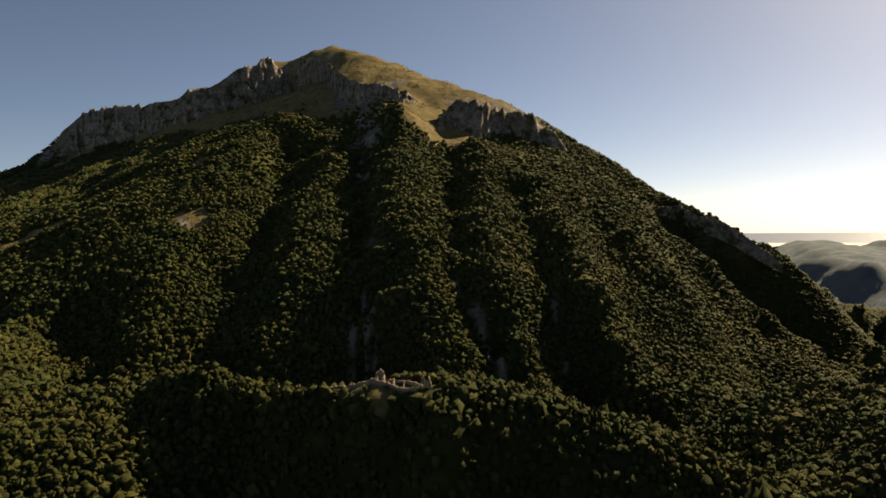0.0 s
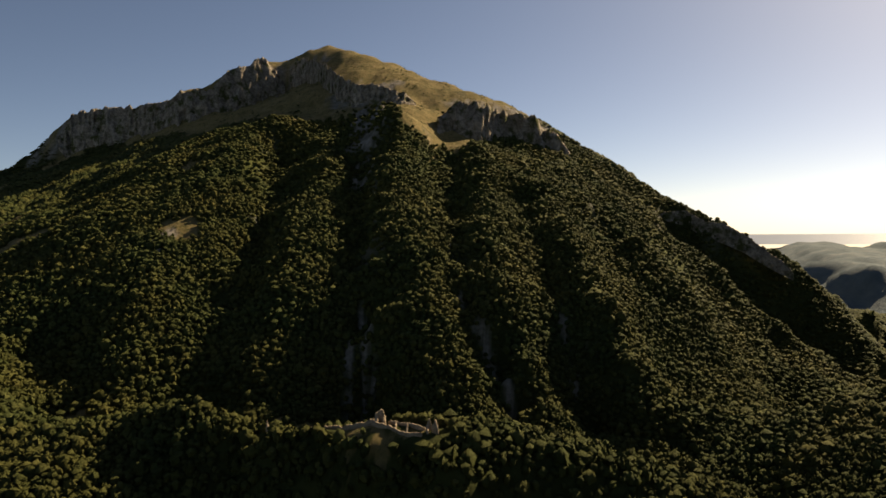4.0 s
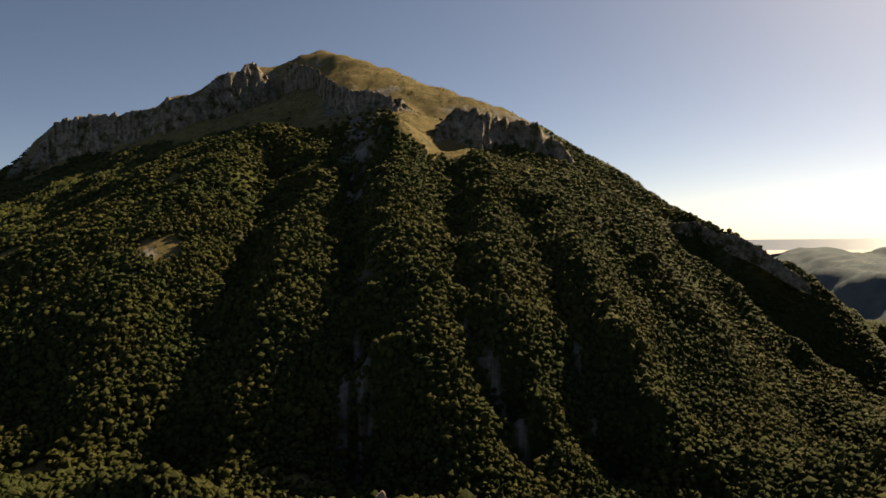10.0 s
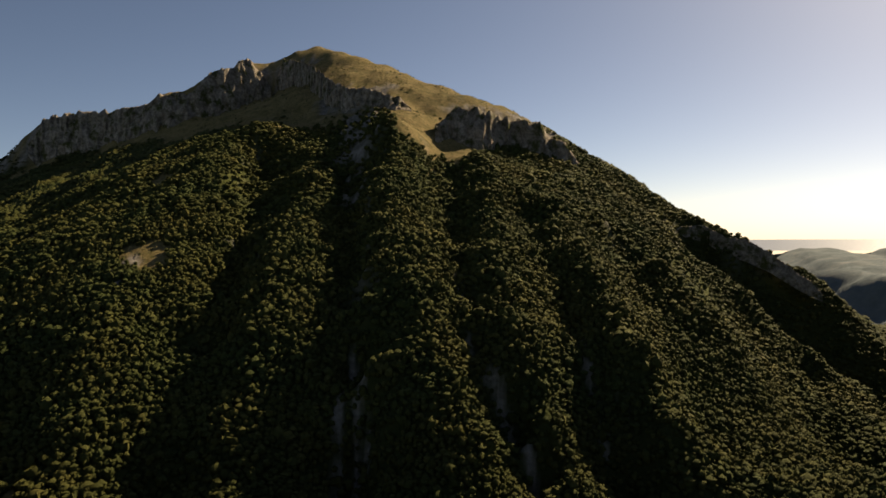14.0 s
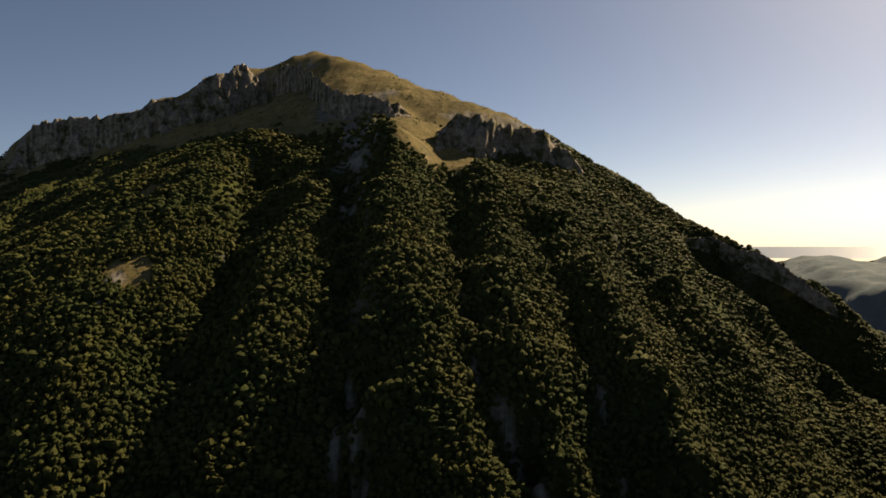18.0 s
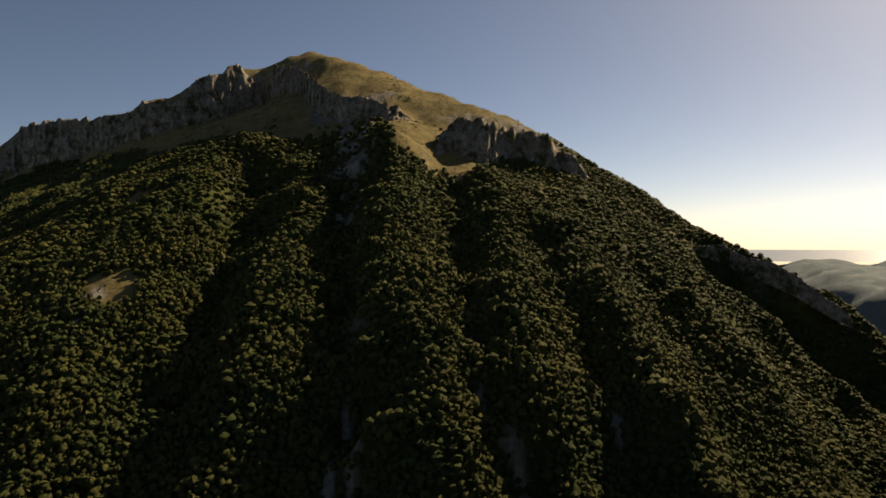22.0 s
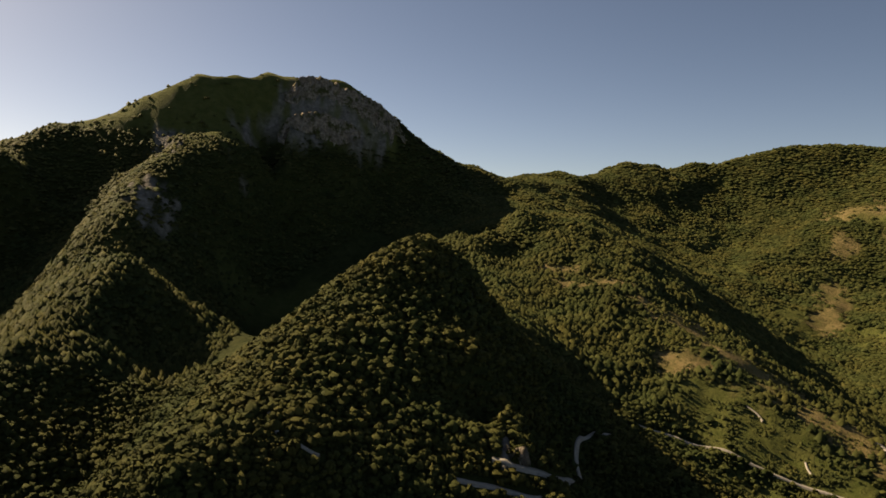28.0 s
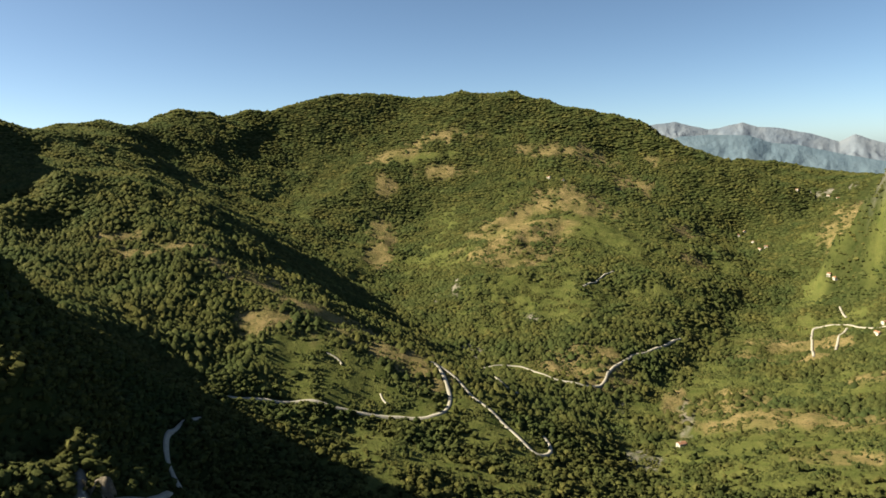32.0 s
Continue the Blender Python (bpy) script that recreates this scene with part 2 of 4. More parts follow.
line([(555, 321, -40), (495, 305, -69), (465, 274, -86)])  # pyramid front hollow
line([(650, 290, 3), (556, 280, -42), (493, 272, -71)])  # pyramid front rib two
line([(790, 220, 39), (779, 155, -41), (747, 107, -103), (680, 94, -155), (608, 99, -187), (579, 53, -196)])  # dark gully east of pyramid
line([(1504, 70, 0), (1414, 24, -3), (1306, -41, -17), (1188, -114, -44), (1091, -190, -86), (1002, -233, -127), (923, -267, -167), (851, -302, -187), (785, -337, -207), (738, -329, -220)])  # spur with the track
line([(1191, 36, -61), (1044, -40, -105), (934, -102, -148), (801, -142, -192), (724, -169, -229), (672, -268, -241)])  # spur front
line([(866, 26, -155), (801, -31, -185), (667, -54, -205), (568, -95, -224), (503, -198, -248), (536, -37, -228)])  # meadow foot
line([(540, 219, -125), (561, 157, -154), (674, 83, -145), (624, 16, -196)])  # left dark ground
line([(2377, -530, 115), (2006, -593, -27), (1731, -629, -114), (1441, -589, -187), (1226, -567, -235), (1043, -543, -260), (896, -512, -273), (743, -493, -278), (613, -445, -285), (523, -388, -296), (450, -365, -299)])  # ravine
line([(1674, -94, 98), (1564, -188, 60), (1425, -277, -1), (1306, -342, -81), (1166, -387, -163), (1004, -430, -210)])  # wooded slope north of the ravine
line([(2878, -128, 95), (2954, -318, 48), (2985, -424, 53), (3031, -586, 65), (3073, -867, 170), (3080, -1077, 129), (3079, -1371, 181), (2902, -1899, 230), (2653, -2191, 228), (2284, -2387, 172), (1821, -2524, 60), (1490, -2586, -86), (1113, -2539, -190)])  # back of the far green ridge
line([(2642, -91, 227), (2676, -191, 203), (2712, -266, 186), (2733, -311, 205), (2741, -363, 193), (2742, -436, 223), (2783, -512, 209), (2804, -672, 296), (2822, -769, 320), (2827, -889, 300), (2827, -962, 283), (2823, -1065, 320), (2826, -1232, 341), (2779, -1504, 403), (2664, -1717, 396), (2570, -1849, 374), (2435, -1984, 394), (2262, -2113, 387), (2098, -2164, 333), (1890, -2226, 280), (1672, -2290, 214), (1523, -2309, 139), (1369, -2347, 63), (1222, -2329, 15), (1023, -2304, -50)])  # far green ridge
line([(2621, -1086, 182), (2345, -1027, 45), (2062, -816, -60)])  # far hollow
line([(2530, -1677, 312), (2368, -1308, 130), (2211, -1093, 23)])  # far spur
line([(2178, -1703, 226), (2145, -1484, 137), (2156, -1210, 63), (2086, -1011, -13), (1914, -813, -90), (1630, -605, -150)])  # bare knoll ridge
line([(2045, -1878, 218), (1751, -1802, 95), (1531, -1581, -13), (1416, -1326, -97), (1347, -1051, -138), (1305, -923, -175), (1185, -788, -209)])  # knoll ridge
line([(1854, -1181, -112), (1570, -863, -204), (1328, -747, -251)])  # hollow before the knoll
line([(1051, -781, -241), (852, -664, -279), (722, -664, -293), (814, -868, -265)])  # knoll foot
line([(1620, -2049, 69), (1315, -1770, -83), (1085, -1558, -163), (874, -1331, -242), (779, -984, -280), (718, -763, -293)])  # village slope
line([(967, -2218, -134), (866, -1829, -204), (794, -1480, -282), (747, -1171, -308), (684, -866, -330), (623, -669, -330), (528, -433, -312)])  # village valley
line([(1073, -1935, -196), (789, -1644, -273), (572, -1350, -295)])  # houses slope
line([(547, -610, -338), (537, -750, -308), (490, -901, -303), (473, -1119, -293), (463, -1279, -275)])  # near right hill
line([(441, -440, -307), (372, -518, -279), (318, -644, -269), (310, -854, -282)])  # near right slope
line([(428, -355, -301), (291, -399, -264), (209, -466, -245)])  # near right slope foot
line([(661, -1584, -116), (538, -1517, 12), (458, -1538, 95), (380, -1656, 131)])  # right hill
line([(726, -1667, -237), (541, -1464, -243), (372, -1250, -209)])  # right hill foot
line([(1558, -2945, 33), (1420, -3061, 12), (1247, -3074, -26), (1047, -3035, -59), (886, -2977, -19)])  # village hill
line([(1129, -2477, -117), (856, -2257, -101)])  # village hill foot
line([(1322, 2169, -257), (1374, 2496, -225), (1615, 3167, -152), (1917, 4028, -112)])  # plain
line([(1262, 2447, -211), (1390, 2486, -147), (1511, 2465, -119), (1604, 2395, -157), (1618, 2256, -231)])  # plain hill
line([(1994, 2525, -143), (2341, 2749, -131), (2207, 3001, -177), (2493, 2593, -90), (2232, 3846, -107), (2780, 3696, -84), (3231, 3267, -66)])  # plain far
line([(1450, 2722, -122), (1652, 2836, -119), (1474, 2357, -114), (1986, 3910, -77), (2355, 3692, -54), (2626, 3498, -78)])  # plain north
line([(-207, 474, -127), (-235, 441, -129), (-272, 398, -144)])  # west slope low
# country behind the view and at the edges
line([(-1500, -2500, -150), (-3000, 0, -100), (-3600, 2500, -50), (-2500, 4200, -100), (0, 4600, -100), (1500, 4500, -150)])
line([(-600, 3000, 250), (-1800, 3200, 100)])
line([(880, 215, -15), (1000, 170, -45), (1150, 110, -50), (1300, 60, -35)])
line([(0, -300, -330), (60, 100, -330), (200, 350, -340)])
line([(-500, -300, -250), (-300, 100, -260)])
line([(-500, -1500, -100), (-1500, -800, -80)])
line([(4000, 1500, -300), (4300, 300, -200), (4400, -1500, -100)])
line([(3200, -3200, -100), (1500, -4200, -200), (0, -4300, -300)])
KN = np.array(KNOTS)
order = np.lexsort((KN[:, 1], KN[:, 0]))
KN = KN[order]
keep = [0]
for i in range(1, len(KN)):
    if np.min(np.hypot(*(KN[keep, :2] - KN[i, :2]).T)) > 9:
        keep.append(i)
KN = KN[keep]
CX, CY = 0.0, 230.0


def spline_weights():
    d = np.hypot(KN[:, None, 0] - KN[None, :, 0], KN[:, None, 1] - KN[None, :, 1])
    n = len(KN)
    a = np.zeros((n + 1, n + 1))
    a[:n, :n] = -d - np.eye(n) * (-0.5)
    a[:n, n] = a[n, :n] = 1
    return np.linalg.solve(a, np.append(KN[:, 2], 0))


WEIGHTS = spline_weights()


def base_height(x, y):
    out = np.empty(x.size)
    xf, yf = x.ravel(), y.ravel()
    for i in range(0, xf.size, 4000):
        d = np.sqrt((xf[i:i + 4000, None] - KN[None, :, 0]) ** 2 + (yf[i:i + 4000, None] - KN[None, :, 1]) ** 2)
        out[i:i + 4000] = -d @ WEIGHTS[:-1] + WEIGHTS[-1]
    return out.reshape(x.shape)


rng = np.random.default_rng(7)
GRAD = rng.normal(size=(256, 2))
GRAD /= np.linalg.norm(GRAD, axis=1)[:, None]
PERM = np.concatenate([rng.permutation(256)] * 2)


def perlin(x, y):
    xi, yi = np.floor(x).astype(int), np.floor(y).astype(int)
    fx, fy = x - xi, y - yi
    u, v = fx * fx * fx * (fx * (fx * 6 - 15) + 10), fy * fy * fy * (fy * (fy * 6 - 15) + 10)

    def corner(i, j):
        g = GRAD[PERM[PERM[(xi + i) & 255] + ((yi + j) & 255)]]
        return g[..., 0] * (fx - i) + g[..., 1] * (fy - j)
    a = corner(0, 0) * (1 - u) + corner(1, 0) * u
    b = corner(0, 1) * (1 - u) + corner(1, 1) * u
    return a * (1 - v) + b * v


def fbm(x, y, size, octaves=4, gain=0.5):
    total, amp = np.zeros_like(x), 1.0
    for o in range(octaves):
        total += amp * perlin(x / size + 17.3 * o, y / size - 9.1 * o)
        size, amp = size / 2, amp * gain
    return total


def blob(x, y, cx, cy, rx, ry, turn=0.0):
    """1 inside an ellipse with a ragged rim, 0 outside."""
    c, s = math.cos(radians(turn)), math.sin(radians(turn))
    u, v = ((x - cx) * c + (y - cy) * s) / rx, (-(x - cx) * s + (y - cy) * c) / ry
    d = np.sqrt(u * u + v * v) + 0.8 * fbm(x, y, 0.8 * min(rx, ry) + 8, 5, 0.65)
    return np.clip((1.15 - d) / 0.3, 0, 1)


AZ = np.radians(np.concatenate([np.arange(-80, 190, 0.3), np.arange(190, 280, 2.5)]))
RR = np.exp(np.linspace(math.log(40), math.log(4650), 330))
GA, GR = np.meshgrid(AZ, RR, indexing="ij")
GX, GY = CX + GR * np.sin(GA), CY + GR * np.cos(GA)
GZ = base_height(GX, GY) - 4
rough = np.clip(GR / 900, 0.25, 1.6)
ridged = 1 - 2 * np.abs(fbm(GX, GY, 170, 3))
GZ += rough * (9 * fbm(GX, GY, 140, 5, 0.55) + 5 * ridged - 3)
slope_r = np.gradient(GZ, axis=1) / np.gradient(GR, axis=1)
slope_a = np.gradient(GZ, axis=0) / (np.gradient(GA, axis=0) * GR)
STEEP = np.hypot(slope_r, slope_a)


def build_ground():
    na, nr = GX.shape
    co = np.stack([GX, GY, GZ], -1).reshape(-1, 3)
    i, j = np.meshgrid(np.arange(na), np.arange(nr - 1), indexing="ij")
    i2 = (i + 1) % na
    quads = np.stack([i * nr + j, i * nr + j + 1, i2 * nr + j + 1, i2 * nr + j], -1).reshape(-1, 4)
    centre = len(co)
    co = np.vstack([co, [CX, CY, GZ[:, 0].mean()]])
    k = np.arange(na)
    tris = np.stack([np.full(na, centre), k * nr, ((k + 1) % na) * nr], -1)
    me = bpy.data.meshes.new("ground")
    me.vertices.add(len(co))
    me.vertices.foreach_set("co", co.ravel())
    loops = np.concatenate([quads.ravel(), tris.ravel()])
    me.loops.add(len(loops))
    me.loops.foreach_set("vertex_index", loops.astype(np.int32))
    starts = np.concatenate([np.arange(len(quads)) * 4, len(quads) * 4 + np.arange(len(tris)) * 3])
    me.polygons.add(len(starts))
    me.polygons.foreach_set("loop_start", starts.astype(np.int32))
    me.update(calc_edges=True)
    me.polygons.foreach_set("use_smooth", np.ones(len(starts), bool))
    me.materials.append(M_GROUND)
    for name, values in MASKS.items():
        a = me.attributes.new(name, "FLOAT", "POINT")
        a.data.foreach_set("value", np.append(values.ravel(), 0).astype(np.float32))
    return tagged(new("ground", me), "wooded limestone mountainside with dry meadows and rock", "ground", kind="structure")


ROCK = np.clip((STEEP - 1.15) / 0.35, 0, 1) * np.clip((GZ + 60) / 120, 0, 1) * np.clip(0.6 + 2.5 * fbm(GX, GY, 90, 4), 0, 1) * (GX < 900)
BARE = np.clip((GZ - 245 + 50 * fbm(GX, GY, 220, 4)) / 30, 0, 1) * (GY > 1100) * (GX < 420)
SCREE = np.zeros_like(GX)
GREEN = np.clip(fbm(GX, GY, 260, 4) * 2.0 - 0.45, 0, 0.6) * (GR > 800)
valley = np.clip((GX - 250) / 200, 0, 1) * np.clip((60 - GY) / 300, 0, 1) * np.clip((2700 - GR) / 500, 0, 1)
GREEN = np.maximum(GREEN, valley * np.clip(fbm(GX, GY, 150, 5, 0.6) * 3 - 0.1, 0, 1))


GREEN = np.maximum(GREEN, np.clip((GZ - 240 + 60 * fbm(GX, GY, 200, 4)) / 40, 0, 1) * (GX > 1100) * (GY > 240))


def patches(mask, ellipses):
    for cx, cy, rx, ry, turn in ellipses:
        near = (np.abs(GX - cx) < 2 * max(rx, ry) + 20) & (np.abs(GY - cy) < 2 * max(rx, ry) + 20)
        if near.any():
            mask[near] = np.maximum(mask[near], blob(GX[near], GY[near], cx, cy, rx, ry, turn))


# rock faces, dry meadows, green pastures, scree
patches(ROCK, [(-174, 1661, 76, 93, 5), (79, 1622, 62, 59, -3), (196, 1652, 71, 65, -7), (528, 1519, 56, 16, -20), (586, 1468, 55, 16, -23), (700, 1494, 51, 30, -27), (-457, 2138, 103, 31, 12), (2009, 454, 125, 59, -86), (1911, 504, 63, 65, -84), (1983, 392, 66, 39, -87), (1949, 594, 49, 18, -81), (1654, 795, 35, 99, -73), (1874, 664, 31, 31, -79), (2007, 543, 50, 29, -83)])
patches(ROCK, [(1358, 739, 52, 64, -72), (475, 218, 3, 25, -101), (1632, 620, 27, 10, -79), (2054, 332, 68, 27, -89)])
patches(BARE, [(-1049, 2038, 91, 42, 28), (-792, 2013, 111, 40, 22), (-645, 1951, 113, 34, 18), (-510, 1824, 41, 58, 16), (-289, 1617, 58, 73, 10), (-37, 1475, 77, 166, 1), (-194, 1862, 126, 277, 5), (-118, 2072, 98, 210, 3), (-368, 2212, 70, 53, 9), (34, 1433, 54, 40, -2)])
patches(BARE, [(1220, -107, 95, 29, -109), (1104, -206, 69, 47, -115), (999, -262, 55, 45, -120), (904, -297, 77, 78, -124), (815, -317, 50, 64, -128), (2148, -1579, 141, 42, -131), (2195, -1350, 112, 49, -127), (1679, -1906, 137, 48, -143), (1426, -1479, 132, 116, -141), (1386, -1188, 130, 178, -137), (1259, -982, 103, 62, -136), (1433, -1846, 85, 90, -146)])
patches(BARE, [(1111, -1672, 46, 52, -151), (788, -668, 73, 74, -142), (1752, -958, 45, 159, -126), (602, -1155, 78, 42, -158), (625, -1048, 61, 21, -156), (536, -748, 57, 62, -154), (438, -690, 89, 28, -157), (379, -934, 32, 24, -164), (1957, -1405, 106, 32, -131), (2047, -1181, 24, 69, -126), (788, -2175, 40, 244, -162), (339, -710, 63, 55, -162), (296, -541, 44, 23, -162), (966, -136, 25, 37, -115), (1470, -2095, 69, 26, -148)])
patches(BARE, [(1300, -67, 55, 17, -106), (-149, 662, 14, 5, 13), (-115, 661, 24, 8, 10), (-56, 431, 10, 18, 7), (-40, 425, 6, 28, 4), (-23, 409, 10, 5, 2), (-161, 656, 5, 4, 14)])
patches(GREEN, [(841, -166, 94, 54, -120), (734, -222, 58, 27, -126), (795, -138, 81, 24, -120), (697, -109, 60, 35, -121), (610, -128, 84, 56, -126), (597, -298, 54, 67, -136), (1060, -888, 145, 58, -139), (982, -855, 99, 58, -140), (440, -587, 114, 84, -155), (340, -611, 110, 104, -161), (317, -466, 149, 46, -159), (400, -849, 101, 54, -161)])
patches(GREEN, [(635, -1123, 115, 61, -156), (1136, -1341, 98, 128, -146), (876, -1146, 83, 51, -149), (652, -1307, 86, 45, -158), (593, -529, 25, 90, -145), (522, -191, 76, 25, -135), (616, -845, 64, 62, -152), (1591, -779, 62, 132, -124), (1256, -1371, 85, 131, -143), (2112, -1396, 156, 47, -129)])
patches(SCREE, [(1237, -786, 8, 60, -132), (974, -586, 19, 30, -133), (524, -474, 22, 35, -147), (565, -667, 12, 76, -151), (651, -613, 7, 43, -145), (697, -517, 5, 49, -140), (1253, -739, 8, 60, -130), (1120, -2798, 136, 40, -160), (979, -775, 14, 25, -138), (534, -470, 10, 30, -146)])

# terraces and rocks of the west slope, meadows under the summit
patches(BARE, [(-773, 1253, 71, 52, 32), (-606, 1039, 68, 21, 31), (-1105, 1766, 51, 60, 32), (-613, 1008, 42, 17, 32), (-338, 649, 23, 12, 28), (-351, 958, 24, 33, 22), (-340, 957, 19, 27, 23), (-424, 1214, 23, 27, 20), (-275, 528, 15, 8, 32), (-1055, 2048, 73, 49, 28), (-730, 1928, 122, 50, 22), (-516, 1808, 41, 60, 17), (-283, 1599, 60, 110, 10), (-36, 1424, 82, 140, 1), (42, 1396, 32, 60, -3)])
patches(ROCK, [(-358, 897, 6, 13, 24), (-363, 946, 10, 22, 25), (-362, 902, 6, 19, 26), (-148, 1409, 34, 120, 6)])
patches(SCREE, [(-143, 1179, 8, 45, 7)])
# meadows, terraces and worn crests in the valley
patches(BARE, [(1735, -1827, 158, 55, -141), (1475, -1533, 116, 60, -142), (1354, -1171, 99, 141, -138), (1252, -991, 82, 77, -137), (1458, -1875, 65, 53, -147), (1630, -842, 43, 112, -126), (2021, -1207, 31, 33, -127), (1105, -1635, 46, 55, -151), (965, -1433, 33, 56, -152), (764, -700, 65, 67, -144), (603, -701, 20, 110, -150), (541, -773, 36, 37, -154), (424, -690, 123, 38, -158), (520, -1048, 43, 35, -160), (526, -1177, 53, 68, -161), (378, -925, 33, 28, -164), (749, -1968, 69, 298, -162), (2182, -1509, 93, 32, -130), (971, -164, 35, 20, -117)])
patches(GREEN, [(813, -201, 73, 43, -123), (780, -127, 68, 24, -120), (1017, -933, 174, 61, -141), (508, -481, 42, 56, -149), (338, -513, 118, 107, -159), (481, -872, 143, 52, -159), (589, -287, 37, 42, -137), (578, -58, 36, 26, -124), (1234, -1334, 102, 183, -144), (1470, -943, 64, 63, -131)])


def streak(mask, points, width):
    p = np.array(points, float)
    for a, b in zip(p, p[1:]):
        near = np.hypot(GX - (a + b)[0] / 2, GY - (a + b)[1] / 2) < np.hypot(*(b - a)) / 2 + 4 * width
        x, y = GX[near], GY[near]
        u = np.clip(((x - a[0]) * (b - a)[0] + (y - a[1]) * (b - a)[1]) / max(1e-6, ((b - a) ** 2).sum()), 0, 1)
        d = np.hypot(x - a[0] - u * (b - a)[0], y - a[1] - u * (b - a)[1])
        d = d + 0.5 * width * fbm(x, y, 20, 3, 0.6)
        mask[near] = np.maximum(mask[near], np.clip((1.2 * width - d) / (0.6 * width), 0, 1))


streak(SCREE, [(-95, 809), (-86, 764), (-81, 739), (-81, 708), (-78, 659)], 5)
streak(SCREE, [(-81, 787), (-78, 751), (-72, 719)], 4)
streak(SCREE, [(-99, 774), (-100, 750), (-99, 720), (-98, 681)], 5)
streak(SCREE, [(17, 818), (22, 791), (34, 778), (41, 767), (47, 754), (53, 742), (60, 722), (65, 668)], 6)
streak(SCREE, [(11, 898), (14, 850)], 5)
streak(SCREE, [(137, 857), (134, 820), (134, 791), (136, 764)], 5)
streak(SCREE, [(160, 796), (159, 775)], 4)
streak(SCREE, [(210, 799), (199, 750)], 4)
streak(SCREE, [(-152, 1269), (-136, 1168)], 4)
streak(BARE, [(1312, -39), (1268, -92), (1178, -117), (1119, -190), (983, -230), (937, -306), (788, -320)], 9)
streak(BARE, [(2212, -1192), (2185, -1335), (2173, -1532), (2170, -1722)], 12)
streak(BARE, [(1428, -948), (1434, -1065), (1449, -1277), (1442, -1462), (1446, -1652), (1327, -1747)], 10)
streak(BARE, [(961, -237), (896, -278), (821, -308), (748, -292)], 20)
streak(GREEN, [(913, -151), (845, -185), (784, -219), (728, -235)], 26)
streak(GREEN, [(818, -83), (780, -127), (753, -178)], 14)

ROCK *= np.clip(0.85 + 1.8 * fbm(GX, GY, 32, 4, 0.6), 0, 1)
SCREE *= np.clip(0.55 + 2.2 * fbm(GX, GY, 16, 4, 0.6), 0, 1)
# the low country past 2150 m, where the haze-tinted farmland colour goes
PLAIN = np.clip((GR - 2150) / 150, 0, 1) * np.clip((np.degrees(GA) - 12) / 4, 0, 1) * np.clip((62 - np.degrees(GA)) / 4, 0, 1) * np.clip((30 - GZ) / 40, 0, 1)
BARE *= np.where((GY < 0) & (GX > 200), np.clip(0.85 + 1.1 * fbm(GX + 70, GY, 55, 4), 0.1, 1), 1)  # dry meadows thin out into pasture
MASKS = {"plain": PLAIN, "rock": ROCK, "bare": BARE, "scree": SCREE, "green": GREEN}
crag = 1 - 2 * np.abs(fbm(GX, GY, 55, 4, 0.6))
GZ += ROCK * np.clip(GR / 1500, 0.3, 1.2) * (14 * crag - 6)
GZ += BARE * 3 * fbm(GX, GY, 60, 4)
ground = build_ground()


def height(x, y):
    """Height of the ground, from the sheet's own grid."""
    return sample(GZ, x, y)


def sample(grid, x, y):
    x, y = np.asarray(x, float), np.asarray(y, float)
    a = np.degrees(np.arctan2(x - CX, y - CY))
    r = np.hypot(x - CX, y - CY)
    fa = np.clip(np.interp(np.where(a < -80, a + 360, a), np.degrees(AZ), np.arange(len(AZ))), 0, len(AZ) - 1.001)
    fr = np.clip(np.log(np.maximum(r, 40) / 40) / math.log(4650 / 40) * 329, 0, 328.999)
    i, j = fa.astype(int), fr.astype(int)
    u, v = fa - i, fr - j
    return (grid[i, j] * (1 - u) * (1 - v) + grid[i + 1, j] * u * (1 - v) + grid[i, j + 1] * (1 - u) * v + grid[i + 1, j + 1] * u * v)


def mesh_from(name, co, faces, mat, smooth=True):
    me = bpy.data.meshes.new(name)
    me.vertices.add(len(co))
    me.vertices.foreach_set("co", np.asarray(co, np.float32).ravel())
    k = faces.shape[1]
    me.loops.add(faces.size)
    me.loops.foreach_set("vertex_index", faces.ravel().astype(np.int32))
    me.polygons.add(len(faces))
    me.polygons.foreach_set("loop_start", (np.arange(len(faces)) * k).astype(np.int32))
    me.update(calc_edges=True)
    if smooth:
        me.polygons.foreach_set("use_smooth", np.ones(len(faces), bool))
    me.materials.append(mat)
    return me


# ---- roads ----
def road_material():
    m, t, b = material("pale gravel road", 0.95)
    t.links.new(ramp(t, noise_tex(t, 0.4, 8, 0.7), (0.3, (0.22, 0.20, 0.165)), (0.7, (0.36, 0.33, 0.28))), b.inputs["Base Color"])
    bump(t, b, noise_tex(t, 2.0, 6), 0.1)
    return m


M_ROAD = road_material()
ROAD_POINTS = []


